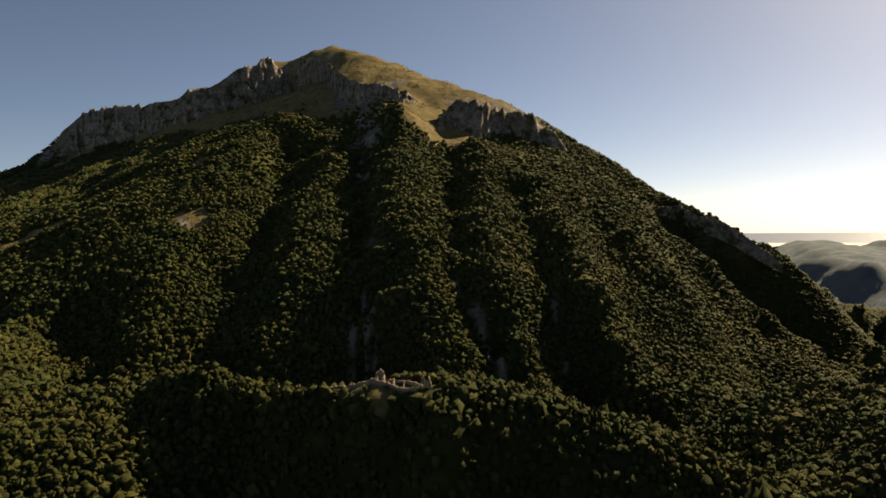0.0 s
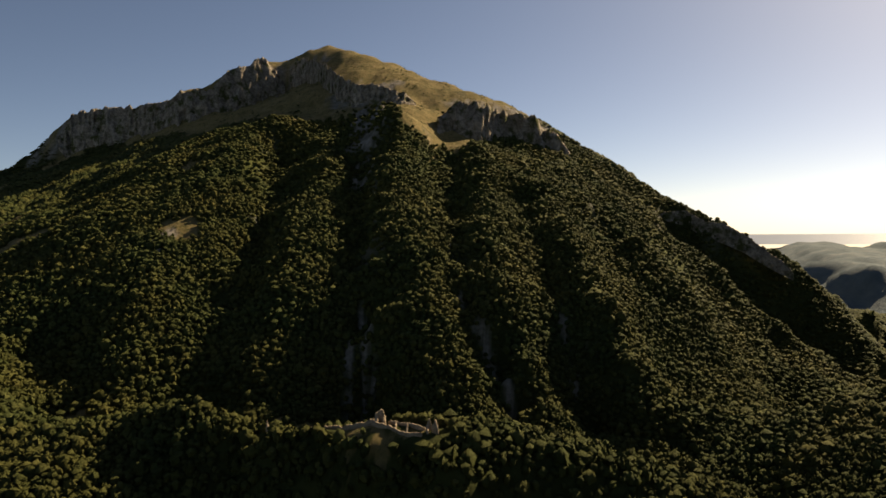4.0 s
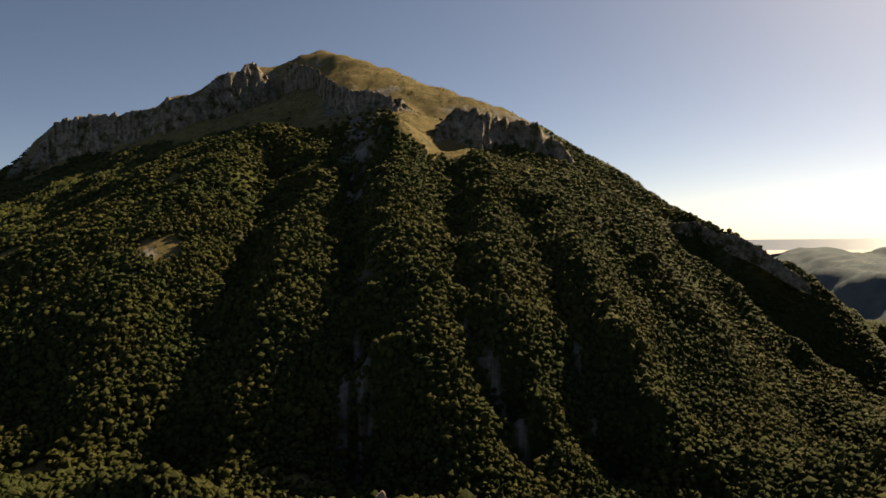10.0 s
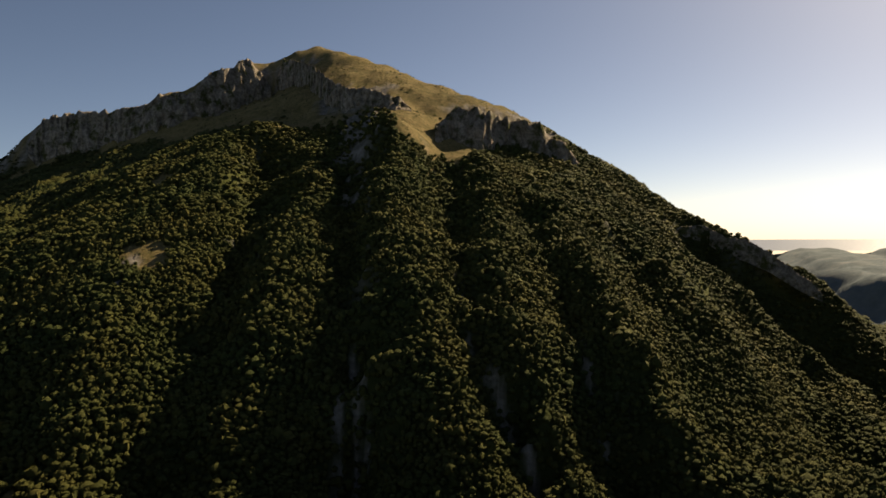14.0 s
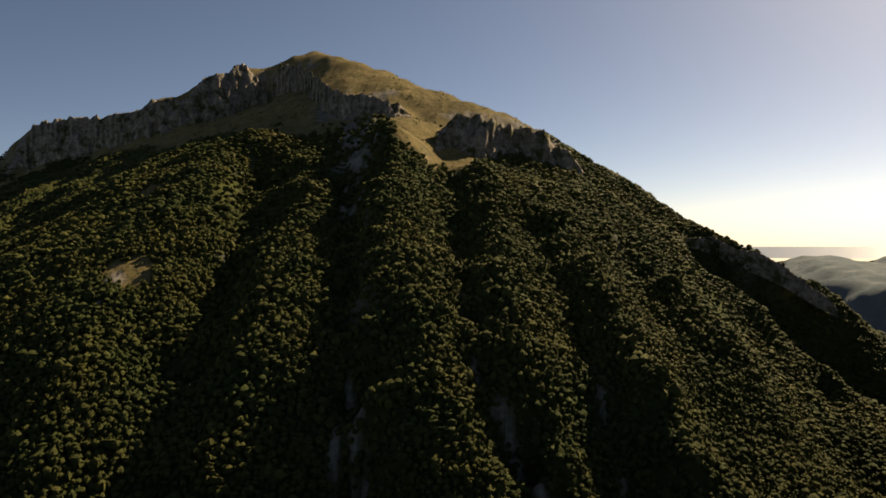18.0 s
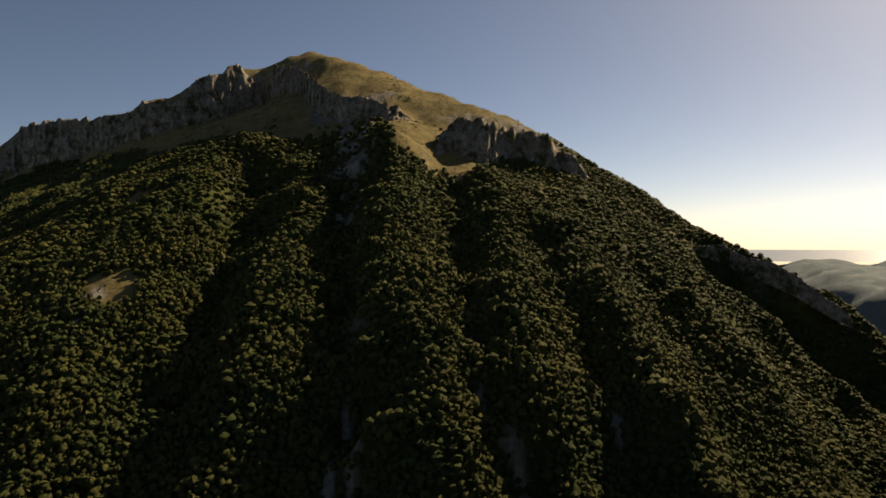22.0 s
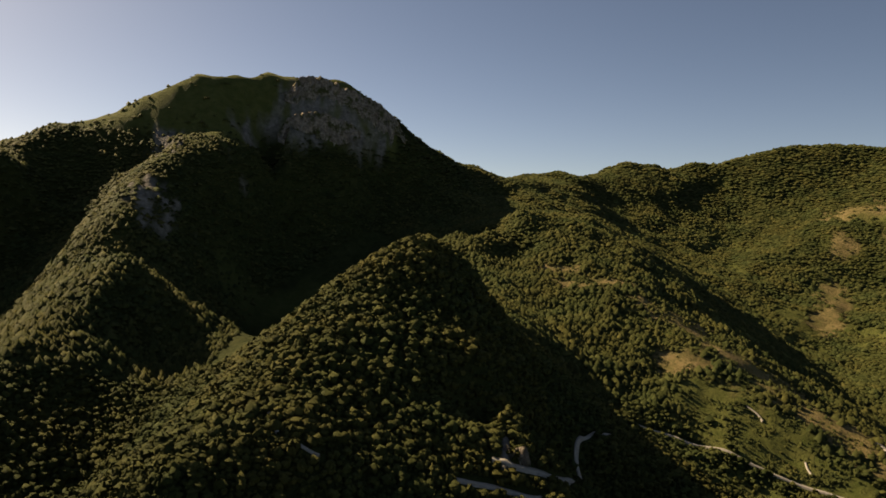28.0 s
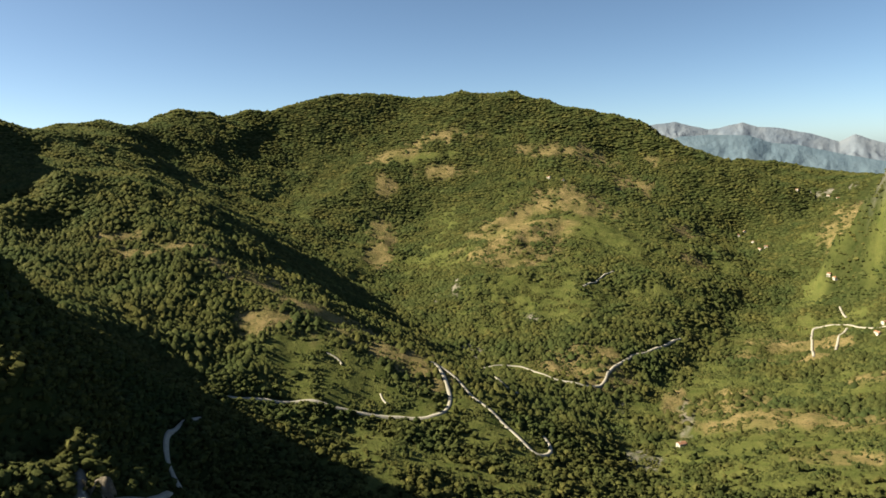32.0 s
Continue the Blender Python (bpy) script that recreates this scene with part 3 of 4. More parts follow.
def road(points, width):
    p = np.array(points, float)
    for _ in range(2):
        q = np.empty((2 * len(p) - 2, 2))
        q[0::2], q[1::2] = 0.75 * p[:-1] + 0.25 * p[1:], 0.25 * p[:-1] + 0.75 * p[1:]
        p = np.vstack([p[:1], q, p[-1:]])
    steps = np.concatenate([[0], np.cumsum(np.hypot(*np.diff(p, axis=0).T))])
    s = np.linspace(0, steps[-1], max(4, int(steps[-1] / 5)))
    p = np.stack([np.interp(s, steps, p[:, 0]), np.interp(s, steps, p[:, 1])], 1)
    d = np.gradient(p, axis=0)
    d /= np.maximum(np.linalg.norm(d, axis=1)[:, None], 1e-6)
    n = np.stack([-d[:, 1], d[:, 0]], 1)
    mid = height(p[:, 0], p[:, 1])
    kernel = np.ones(5) / 5
    mid = np.convolve(np.pad(mid, 2, mode="edge"), kernel, mode="valid")
    wob = width * 0.42 * (1 + 0.18 * fbm(p[:, 0], p[:, 1], 25, 3))
    rows = []
    for side, drop in ((-1.6, -4.0), (-1.0, 0.9), (0.0, 1.05), (1.0, 0.9), (1.6, -4.0)):
        e = p + n * (wob * side)[:, None]
        z = np.maximum(mid, height(e[:, 0], e[:, 1])) if abs(side) <= 1 else mid
        rows.append(np.column_stack([e, z + drop]))
    co = np.stack(rows, 1).reshape(-1, 3)
    k = len(rows)
    i, j = np.meshgrid(np.arange(len(p) - 1), np.arange(k - 1), indexing="ij")
    f = np.stack([i * k + j, i * k + j + 1, (i + 1) * k + j + 1, (i + 1) * k + j], -1).reshape(-1, 4)
    ROAD_POINTS.append(np.column_stack([p, wob]))
    return tagged(new("road", mesh_from("road", co, f, M_ROAD)), "pale gravel mountain road cut into the slope", "road", kind="structure")


road([(798, -15), (802, -45), (786, -99), (756, -131), (733, -167), (710, -204), (685, -241), (689, -268), (711, -296), (748, -321), (795, -343), (806, -342)], 6)  # valley road
road([(795, -343), (757, -346), (690, -328), (641, -322), (591, -307), (562, -297), (557, -315), (569, -340), (592, -352)], 5)  # hairpin road
road([(882, -526), (860, -578), (823, -590), (774, -572), (738, -590), (709, -614), (708, -653), (734, -706), (747, -789), (743, -860), (750, -981)], 5)  # far road
road([(829, -488), (735, -425), (709, -436)], 4.5)  # lower road
road([(463, 229), (457, 203), (464, 171), (576, 122), (602, 121), (626, 119), (656, 103), (688, 72), (699, 58)], 4.5)  # gorge road
road([(517, -1060), (601, -1277), (601, -1301), (560, -1317), (488, -1262), (449, -1249)], 5)  # village road
road([(492, -1102), (525, -1214), (529, -1275)], 5)  # village lane
road([(558, -1361), (597, -1435)], 5)  # lane
road([(995, -974), (1013, -1065), (1020, -1134)], 4)  # field track
road([(439, 259), (440, 238), (440, 215), (439, 199)], 3.5)  # cliff road
road([(465, 385), (449, 380), (433, 374)], 2.2)  # pyramid track
road([(427, 360), (426, 353), (425, 347)], 2.2)  # pyramid track low
road([(860, -192), (843, -200), (830, -198)], 3)  # footpath
road([(762, -213), (747, -206), (737, -206)], 3)  # meadow path

ROAD_POINTS = np.vstack(ROAD_POINTS)


def off_road(x, y):
    """True where no road and no ruin is near."""
    ok = np.ones(len(x), bool)
    for px, py, w in np.vstack([ROAD_POINTS[::2], *WALL_POINTS]):
        ok &= (x - px) ** 2 + (y - py) ** 2 > (w + 4.5) ** 2
    return ok


# ---- far mountains and sea ----
def plain_material(name, noise_size, *stops):
    m, t, b = material(name, 1.0)
    t.links.new(ramp(t, noise_tex(t, noise_size, 8, 0.7), *stops), b.inputs["Base Color"])
    bump(t, b, noise_tex(t, noise_size * 1.5, 8, 0.7), 25.0, 0.6)
    return m


def range_of_hills(name, crest, mat, label, depth=420, drop=330, rough_m=16):
    p = np.array(crest, float)
    steps = np.concatenate([[0], np.cumsum(np.hypot(*np.diff(p[:, :2], axis=0).T))])
    s = np.linspace(0, steps[-1], 260)
    c = np.stack([np.interp(s, steps, p[:, k]) for k in range(3)], 1)
    u = np.linspace(0, 1, 30)
    toward = np.array([CX, CY]) - c[:, :2]
    toward /= np.linalg.norm(toward, axis=1)[:, None]
    x = c[:, None, 0] + toward[:, None, 0] * depth * u[None]
    y = c[:, None, 1] + toward[:, None, 1] * depth * u[None]
    z = c[:, None, 2] - drop * u[None] ** 0.9
    z += rough_m * (np.minimum(u * 5, 1) * 1.5 + 0.25) * (1.2 - 2.2 * np.abs(fbm(x, y, 190, 5, 0.55)) - 0.9 * (u > 0))
    k = len(u)
    i, j = np.meshgrid(np.arange(len(c) - 1), np.arange(k - 1), indexing="ij")
    f = np.stack([i * k + j, i * k + j + 1, (i + 1) * k + j + 1, (i + 1) * k + j], -1).reshape(-1, 4)
    return tagged(new(name, mesh_from(name, np.stack([x, y, z], -1).reshape(-1, 3), f, mat)), label, "mountains", kind="structure")


# both ranges carry the blue of distance haze in their base colour
M_HAZY_ROCK = plain_material("far bare rock tinted with haze", 0.006, (0.3, (0.10, 0.125, 0.17)), (0.7, (0.17, 0.19, 0.225)))
M_HAZY_WOOD = plain_material("far woods tinted with haze", 0.006, (0.3, (0.075, 0.11, 0.15)), (0.7, (0.12, 0.16, 0.20)))
range_of_hills("far_mountains", [(2546, -3414, 188), (2403, -3507, 230), (2260, -3592, 246), (2174, -3640, 219), (2088, -3686, 190), (2003, -3729, 208), (1920, -3769, 225), (1849, -3801, 196), (1724, -3854, 183), (1587, -3907, 144), (1453, -3955, 93), (1382, -3978, 135), (1311, -3999, 100), (1171, -4039, 60), (933, -4095, 78), (706, -4136, 4)], M_HAZY_ROCK, "bare limestone peaks on the horizon, coloured with blue-grey haze")
range_of_hills("far_hills", [(2216, -3211, 103), (2058, -3305, 154), (1926, -3375, 157), (1744, -3464, 146), (1640, -3510, 101), (1513, -3561, 84), (1314, -3632, 28), (1152, -3681, -9), (965, -3730, -29), (649, -3790, -41)], M_HAZY_WOOD, "wooded range before the far peaks, coloured with blue haze", 300, 260, 8)


def sea():
    m, t, b = material("sea", 0.3)
    b.inputs["Base Color"].default_value = (0.16, 0.18, 0.19, 1)
    b.inputs["Specular IOR Level"].default_value = 0.5
    bump(t, b, noise_tex(t, 0.05, 6), 3.0, 0.4)
    a = np.radians(np.linspace(14, 62, 60))
    r = np.array([4180.0, 4330.0, 4480.0, 4640.0])
    z = np.array([-84.0, -66.0, -48.0, -29.0])
    co = np.stack([np.stack([CX + q * np.sin(a), CY + q * np.cos(a), np.full_like(a, h)], 1) for q, h in zip(r, z)], 1).reshape(-1, 3)
    i, j = np.meshgrid(np.arange(59), np.arange(3), indexing="ij")
    f = np.stack([i * 4 + j, i * 4 + j + 1, (i + 1) * 4 + j + 1, (i + 1) * 4 + j], -1).reshape(-1, 4)[:, ::-1]
    return tagged(new("water", mesh_from("water", co, f, m)), "bright hazy sea on the horizon", "sea", kind="structure")


sea()


# ---- cliffs ----
def rock_material():
    m, t, b = material("weathered grey limestone", 0.95)
    c = ramp(t, noise_tex(t, 0.09, 10, 0.8), (0.36, (0.095, 0.080, 0.064)), (0.5, (0.27, 0.23, 0.185)), (0.64, (0.47, 0.405, 0.33)))
    c = mix(t, ramp(t, noise_tex(t, 0.035, 8, 0.7), (0.50, (0, 0, 0)), (0.60, (1, 1, 1))), c, (0.075, 0.08, 0.03))
    t.links.new(c, b.inputs["Base Color"])
    bump(t, b, noise_tex(t, 0.16, 10, 0.8), 7.0, 1.0)
    return m


M_ROCK = rock_material()


def cliff(points):
    """A fluted rock face along a line: foot x, y, top z, height."""
    p = np.array(points, float)
    steps = np.concatenate([[0], np.cumsum(np.hypot(*np.diff(p[:, :2], axis=0).T))])
    far = np.hypot(p[:, 0].mean(), p[:, 1].mean())
    n, k = int(steps[-1] / (far * 0.0016 + 0.4)), 14
    s = np.linspace(0, steps[-1], n)
    q = np.stack([np.interp(s, steps, p[:, i]) for i in range(4)], 1)
    toward = np.array([CX, CY]) - q[:, :2]
    toward /= np.linalg.norm(toward, axis=1)[:, None]
    u = np.linspace(-0.9, 1, k)
    tall = q[:, 3].mean()
    ss, uu = np.meshgrid(s, u, indexing="ij")
    flute = 1 - 2 * np.abs(fbm(ss + 300, uu * tall * 0.35, tall * 0.55, 4, 0.55))
    blocky = fbm(ss + 900, uu * tall, tall * 0.3, 3, 0.6)
    out = tall * (0.26 * flute + 0.12 * blocky + 0.32 * (1 - uu) - 0.12)
    crest = 1 + 0.20 * fbm(s + 50, s * 0, tall * 0.5, 4, 0.6)
    ends = np.minimum(1, np.minimum(s, s[-1] - s) / (tall * 0.8) + 0.15)
    z = (q[:, 2] - q[:, 3])[:, None] + q[:, 3][:, None] * np.where(uu > 0, uu * (crest * ends)[:, None], uu)
    x = q[:, 0][:, None] + toward[:, 0][:, None] * out
    y = q[:, 1][:, None] + toward[:, 1][:, None] * out
    back = tall * 0.7
    x = np.column_stack([x, x[:, -1] - toward[:, 0] * back])
    y = np.column_stack([y, y[:, -1] - toward[:, 1] * back])
    z = np.column_stack([z, z[:, -1] - tall * 0.25])
    k += 1
    i, j = np.meshgrid(np.arange(n - 1), np.arange(k - 1), indexing="ij")
    f = np.stack([i * k + j, i * k + j + 1, (i + 1) * k + j + 1, (i + 1) * k + j], -1).reshape(-1, 4)
    ob = new("cliff", mesh_from("cliff", np.stack([x, y, z], -1).reshape(-1, 3), f, M_ROCK, False))
    return tagged(ob, "fluted grey limestone cliff on the mountainside", "cliff", kind="structure")


cliff([(-1137, 2083, 335, 39), (-1085, 2069, 369, 86), (-1017, 2054, 377, 87), (-962, 2040, 383, 89), (-907, 2040, 379, 74), (-838, 2010, 383, 63), (-755, 1972, 387, 50), (-728, 1971, 411, 59), (-643, 1975, 415, 53), (-608, 2003, 472, 97), (-556, 2040, 499, 94), (-519, 2085, 534, 100), (-469, 2116, 538, 92)])  # west cliff
cliff([(-456, 2134, 540, 61), (-395, 2076, 525, 62), (-301, 1806, 446, 54), (-241, 1677, 384, 46), (-195, 1618, 351, 38), (-141, 1574, 339, 35), (-90, 1533, 316, 22), (-56, 1574, 311, 16)])  # summit buttress
cliff([(-9, 1448, 277, 39), (25, 1472, 287, 63), (82, 1463, 275, 81), (145, 1516, 265, 88), (185, 1508, 257, 100), (226, 1500, 227, 80), (261, 1500, 207, 65), (299, 1509, 184, 42)])  # east cliff
cliff([(447, 1452, 48, 8), (507, 1462, 50, 17), (530, 1419, 27, 18), (558, 1395, 22, 21), (592, 1376, -1, 19), (633, 1354, -39, 15), (673, 1351, -65, 12)])  # shoulder cliff
cliff([(2030, 570, 452, 26), (2040, 515, 482, 52), (2052, 465, 484, 66), (2068, 410, 464, 58), (2078, 350, 442, 66), (2088, 290, 412, 58), (2098, 245, 374, 44), (2112, 205, 330, 24)])  # summit cliff of the second mountain
cliff([(1898, 572, 322, 26), (1900, 530, 350, 50), (1914, 480, 362, 40), (1926, 440, 356, 56), (1950, 395, 344, 36), (1972, 350, 336, 22)])  # lower crag of the second mountain
cliff([(475, 216, -81, 8), (470, 213, -79, 26), (464, 203, -87, 21), (467, 190, -130, 18)])  # rock wall at the foot of the wooded pyramid


# ---- castle ruin ----
def stone_material(name, lo, hi):
    m, t, b = material(name, 0.95)
    c = ramp(t, noise_tex(t, 0.7, 8, 0.75), (0.3, lo), (0.7, hi))
    t.links.new(c, b.inputs["Base Color"])
    bump(t, b, noise_tex(t, 1.6, 8, 0.8), 0.5)
    return m


M_STONE = stone_material("pale limestone rubble masonry", (0.15, 0.115, 0.08), (0.36, 0.29, 0.205))


WALL_POINTS = []


def ruin_wall(name, points, tops, thick, parent, label=""):
    """A broken wall along a line on the ground, with a ragged top."""
    p = np.array(points, float)
    steps = np.concatenate([[0], np.cumsum(np.hypot(*np.diff(p, axis=0).T))])
    n = max(6, int(steps[-1] / 0.55))
    s = np.linspace(0, steps[-1], n)
    q = np.stack([np.interp(s, steps, p[:, 0]), np.interp(s, steps, p[:, 1])], 1)
    h = np.interp(s, steps, tops)
    r = np.random.default_rng(int(abs(p[0, 0]) * 7 + n))
    h = np.maximum(0.4, h * (1 + 0.14 * np.convolve(r.normal(size=n + 4), np.ones(5) / 2.5, mode="valid") + 0.08 * r.choice([-1, 0, 0, 1], n)))
    d = np.gradient(q, axis=0)
    d /= np.linalg.norm(d, axis=1)[:, None]
    WALL_POINTS.append(np.column_stack([q[::3], np.full(len(q[::3]), 2.5)]))
    WALL_POINTS.append(np.column_stack([q[::3] - [-0.5, 5.0], np.full(len(q[::3]), 1.5)]))
    w = np.stack([-d[:, 1], d[:, 0]], 1) * thick / 2
    g = height(q[:, 0], q[:, 1])
    rows = []
    for side, up in ((1, -6.0), (1.0, 0.35), (0.85, 0.75), (0.7, 1.0), (-0.7, 0.97), (-0.85, 0.75), (-1.0, 0.35), (-1, -6.0)):
        z = g + (h * up if up > 0 else up)
        rows.append(np.column_stack([q + w * side * (1 + 0.12 * r.normal(size=(n, 1))), z]))
    k = len(rows)
    co = np.stack(rows, 1).reshape(-1, 3)
    i, j = np.meshgrid(np.arange(n - 1), np.arange(k), indexing="ij")
    f = np.stack([i * k + j, (i + 1) * k + j, (i + 1) * k + (j + 1) % k, i * k + (j + 1) % k], -1).reshape(-1, 4)
    me = mesh_from(name, co, f, M_STONE, False)
    bm = bmesh.new()
    bm.from_mesh(me)
    bmesh.ops.holes_fill(bm, edges=[e for e in bm.edges if e.is_boundary], sides=0)
    bmesh.ops.recalc_face_normals(bm, faces=bm.faces)
    bm.to_mesh(me)
    bm.free()
    ob = new(name, me)
    ob.parent = parent
    return tagged(ob, label)


castle = new("castle_ruin")
tagged(castle, "ruined pale limestone castle walls on a wooded ridge", "ruin")
ruin_wall("curtain_wall", [(-108.1, 465.7), (-99.3, 467.8), (-87.9, 459.1), (-77.5, 453.0), (-67.4, 446.8), (-57.2, 438.0), (-49.0, 430.9), (-43.6, 426.3)], [2.4, 1.6, 2.2, 1.8, 2.4, 2.6, 2.8, 3.4], 1.5, castle)
ruin_wall("gate_tower", [(-115.3, 471.4), (-113.8, 473.0), (-111.2, 470.1)], [8.5, 3.5, 8.0], 1.8, castle)
ruin_wall("gate_tower", [(-115.3, 471.4), (-113.6, 467.2)], [8.0, 5.0], 1.8, castle)
ruin_wall("keep", [(-42.2, 426.0), (-40.2, 426.3), (-38.2, 426.8)], [8.4, 7.2, 5.6], 2.6, castle)
ruin_wall("keep", [(-38.2, 426.8), (-37.5, 420.6)], [5.4, 2.4], 2.2, castle)
ruin_wall("keep", [(-42.2, 426.0), (-42.0, 421.1)], [7.6, 2.5], 2.2, castle)
ruin_wall("hall_wall", [(-35.5, 424.6), (-28.1, 418.3), (-20.9, 413.1), (-14.7, 408.1)], [2.2, 1.5, 2.0, 1.7], 1.2, castle)
ruin_wall("hall_wall", [(-36.0, 415.8), (-30.4, 411.8), (-23.3, 406.1), (-16.2, 401.1)], [2.0, 1.3, 1.8, 1.4], 1.2, castle)
ruin_wall("hall_wall", [(-24.3, 415.6), (-24.7, 407.4)], [1.6, 1.2], 1.1, castle)
ruin_wall("hall_wall", [(-30.9, 420.2), (-31.0, 412.0)], [1.6, 1.2], 1.1, castle)
ruin_wall("hall_wall", [(-44.1, 424.4), (-40.6, 418.0), (-36.0, 415.8)], [2.2, 2.6, 2.0], 1.4, castle)
ruin_wall("corner_tower", [(-13.6, 406.1), (-12.5, 406.1), (-11.4, 406.5)], [4.0, 6.0, 3.0], 1.6, castle)
ruin_wall("corner_tower", [(-10.9, 404.3), (-9.3, 403.3), (-7.9, 400.9)], [4.0, 7.0, 3.0], 1.6, castle)
ruin_wall("corner_tower", [(-13.6, 406.1), (-13.3, 402.0)], [3.0, 1.5], 1.4, castle)



# ---- houses ----
M_PLASTER = stone_material("weathered pale plaster", (0.36, 0.33, 0.28), (0.52, 0.48, 0.43))
M_TILE = stone_material("terracotta roof tiles", (0.22, 0.11, 0.07), (0.34, 0.19, 0.12))
M_GLASS = material("dark window glass", 0.2)[0]
M_GLASS.node_tree.nodes["Principled BSDF"].inputs["Base Color"].default_value = (0.03, 0.035, 0.04, 1)


def part(name, bm, mat, parent, label=""):
    bmesh.ops.recalc_face_normals(bm, faces=bm.faces)
    me = bpy.data.meshes.new(name)
    bm.to_mesh(me)
    bm.free()
    me.materials.append(mat)
    ob = new(name, me)
    ob.parent = parent
    return tagged(ob, label)


def box(bm, x0, x1, y0, y1, z0, z1):
    v = [bm.verts.new((x, y, z)) for z in (z0, z1) for x, y in ((x0, y0), (x1, y0), (x1, y1), (x0, y1))]
    for f in ((0, 3, 2, 1), (4, 5, 6, 7), (0, 1, 5, 4), (1, 2, 6, 5), (2, 3, 7, 6), (3, 0, 4, 7)):
        bm.faces.new([v[i] for i in f])


def gable_house(x, y, turn, long, deep, tall):
    r = np.random.default_rng(int(abs(x * 3 + y)))
    ob = new("house")
    ob.matrix_world = pose(x, y, float(height(x, y)) - 0.5, 0, 0, turn)
    bm = bmesh.new()
    a, b = long / 2, deep / 2
    ridge = tall + deep * 0.22
    base = [bm.verts.new(v) for v in ((-a, -b, -3), (a, -b, -3), (a, b, -3), (-a, b, -3))]
    top = [bm.verts.new(v) for v in ((-a, -b, tall), (a, -b, tall), (a, 0, ridge), (a, b, tall), (-a, b, tall), (-a, 0, ridge))]
    for f in ((base[0], base[1], top[1], top[0]), (base[1], base[2], top[3], top[2], top[1]), (base[2], base[3], top[4], top[3]),
              (base[3], base[0], top[0], top[5], top[4]), (base[3], base[2], base[1], base[0])):
        bm.faces.new(f)
    part("wall", bm, M_PLASTER, ob)
    for side in (-1, 1):
        bm = bmesh.new()
        e = 0.5
        low = tall - e * (ridge - tall) / b
        lo = [(-a - e, side * (b + e), low), (a + e, side * (b + e), low), (a + e, 0, ridge), (-a - e, 0, ridge)]
        v = [bm.verts.new((p, q, z + 0.02)) for p, q, z in lo] + [bm.verts.new((p, q, z + 0.27)) for p, q, z in lo]
        for f in ((0, 1, 2, 3), (4, 5, 6, 7), (0, 1, 5, 4), (1, 2, 6, 5), (2, 3, 7, 6), (3, 0, 4, 7)):
            bm.faces.new([v[i] for i in f])
        part("roof_slope", bm, M_TILE, ob, "reddish tiled roof slope")
    bm = bmesh.new()
    box(bm, a * 0.4, a * 0.4 + 0.8, 0.3, 1.1, tall, ridge + 1.1)
    part("chimney", bm, M_PLASTER, ob)
    for side in (-1, 1):
        for k in range(int(long // 3)):
            for z in np.arange(1.0, tall - 1.5, 2.8):
                bm = bmesh.new()
                wx = -a + 1.6 + k * 3.0
                box(bm, wx - 0.5, wx + 0.5, side * b - 0.06, side * b + 0.06, z, z + 1.3)
                part("window", bm, M_GLASS, ob)
    return tagged(ob, "pale plastered mountain house with a tiled gable roof", "house", "houses in the valley")


HOUSES = [(1542, -1595), (1600, -1587), (1069, -1961), (1065, -1913), (939, -1828), (998, -1869), (655, -1531), (639, -1525), (505, -547), (459, -1273), (446, -1186), (1025, -2273), (1154, -2770), (1081, -2741), (1036, -2714), (951, -1814)]
for i, (hx, hy) in enumerate(HOUSES):
    q = np.random.default_rng(40 + i)
    gable_house(hx, hy, q.uniform(0, 180), q.uniform(9, 14), q.uniform(7, 9), q.uniform(4.5, 6.5))

# ---- woods ----
def dome_shapes(count, seed):
    """Low crowns for the far woods."""
    out = []
    for k in range(count):
        r = np.random.default_rng(seed + k)
        t = np.arange(6) * np.pi / 3 + r.uniform(-0.3, 0.3, 6)
        ring = np.stack([np.cos(t), np.sin(t), np.zeros(6)], 1) * r.uniform(0.4, 0.62, (6, 1))
        ring[:, 2] = r.uniform(-0.15, 0.2, 6)
        v = np.vstack([ring, [[*r.uniform(-0.12, 0.12, 2), r.uniform(0.55, 0.9)]]])
        out.append((v, np.array([[i, (i + 1) % 6, 6] for i in range(6)])))
    return out


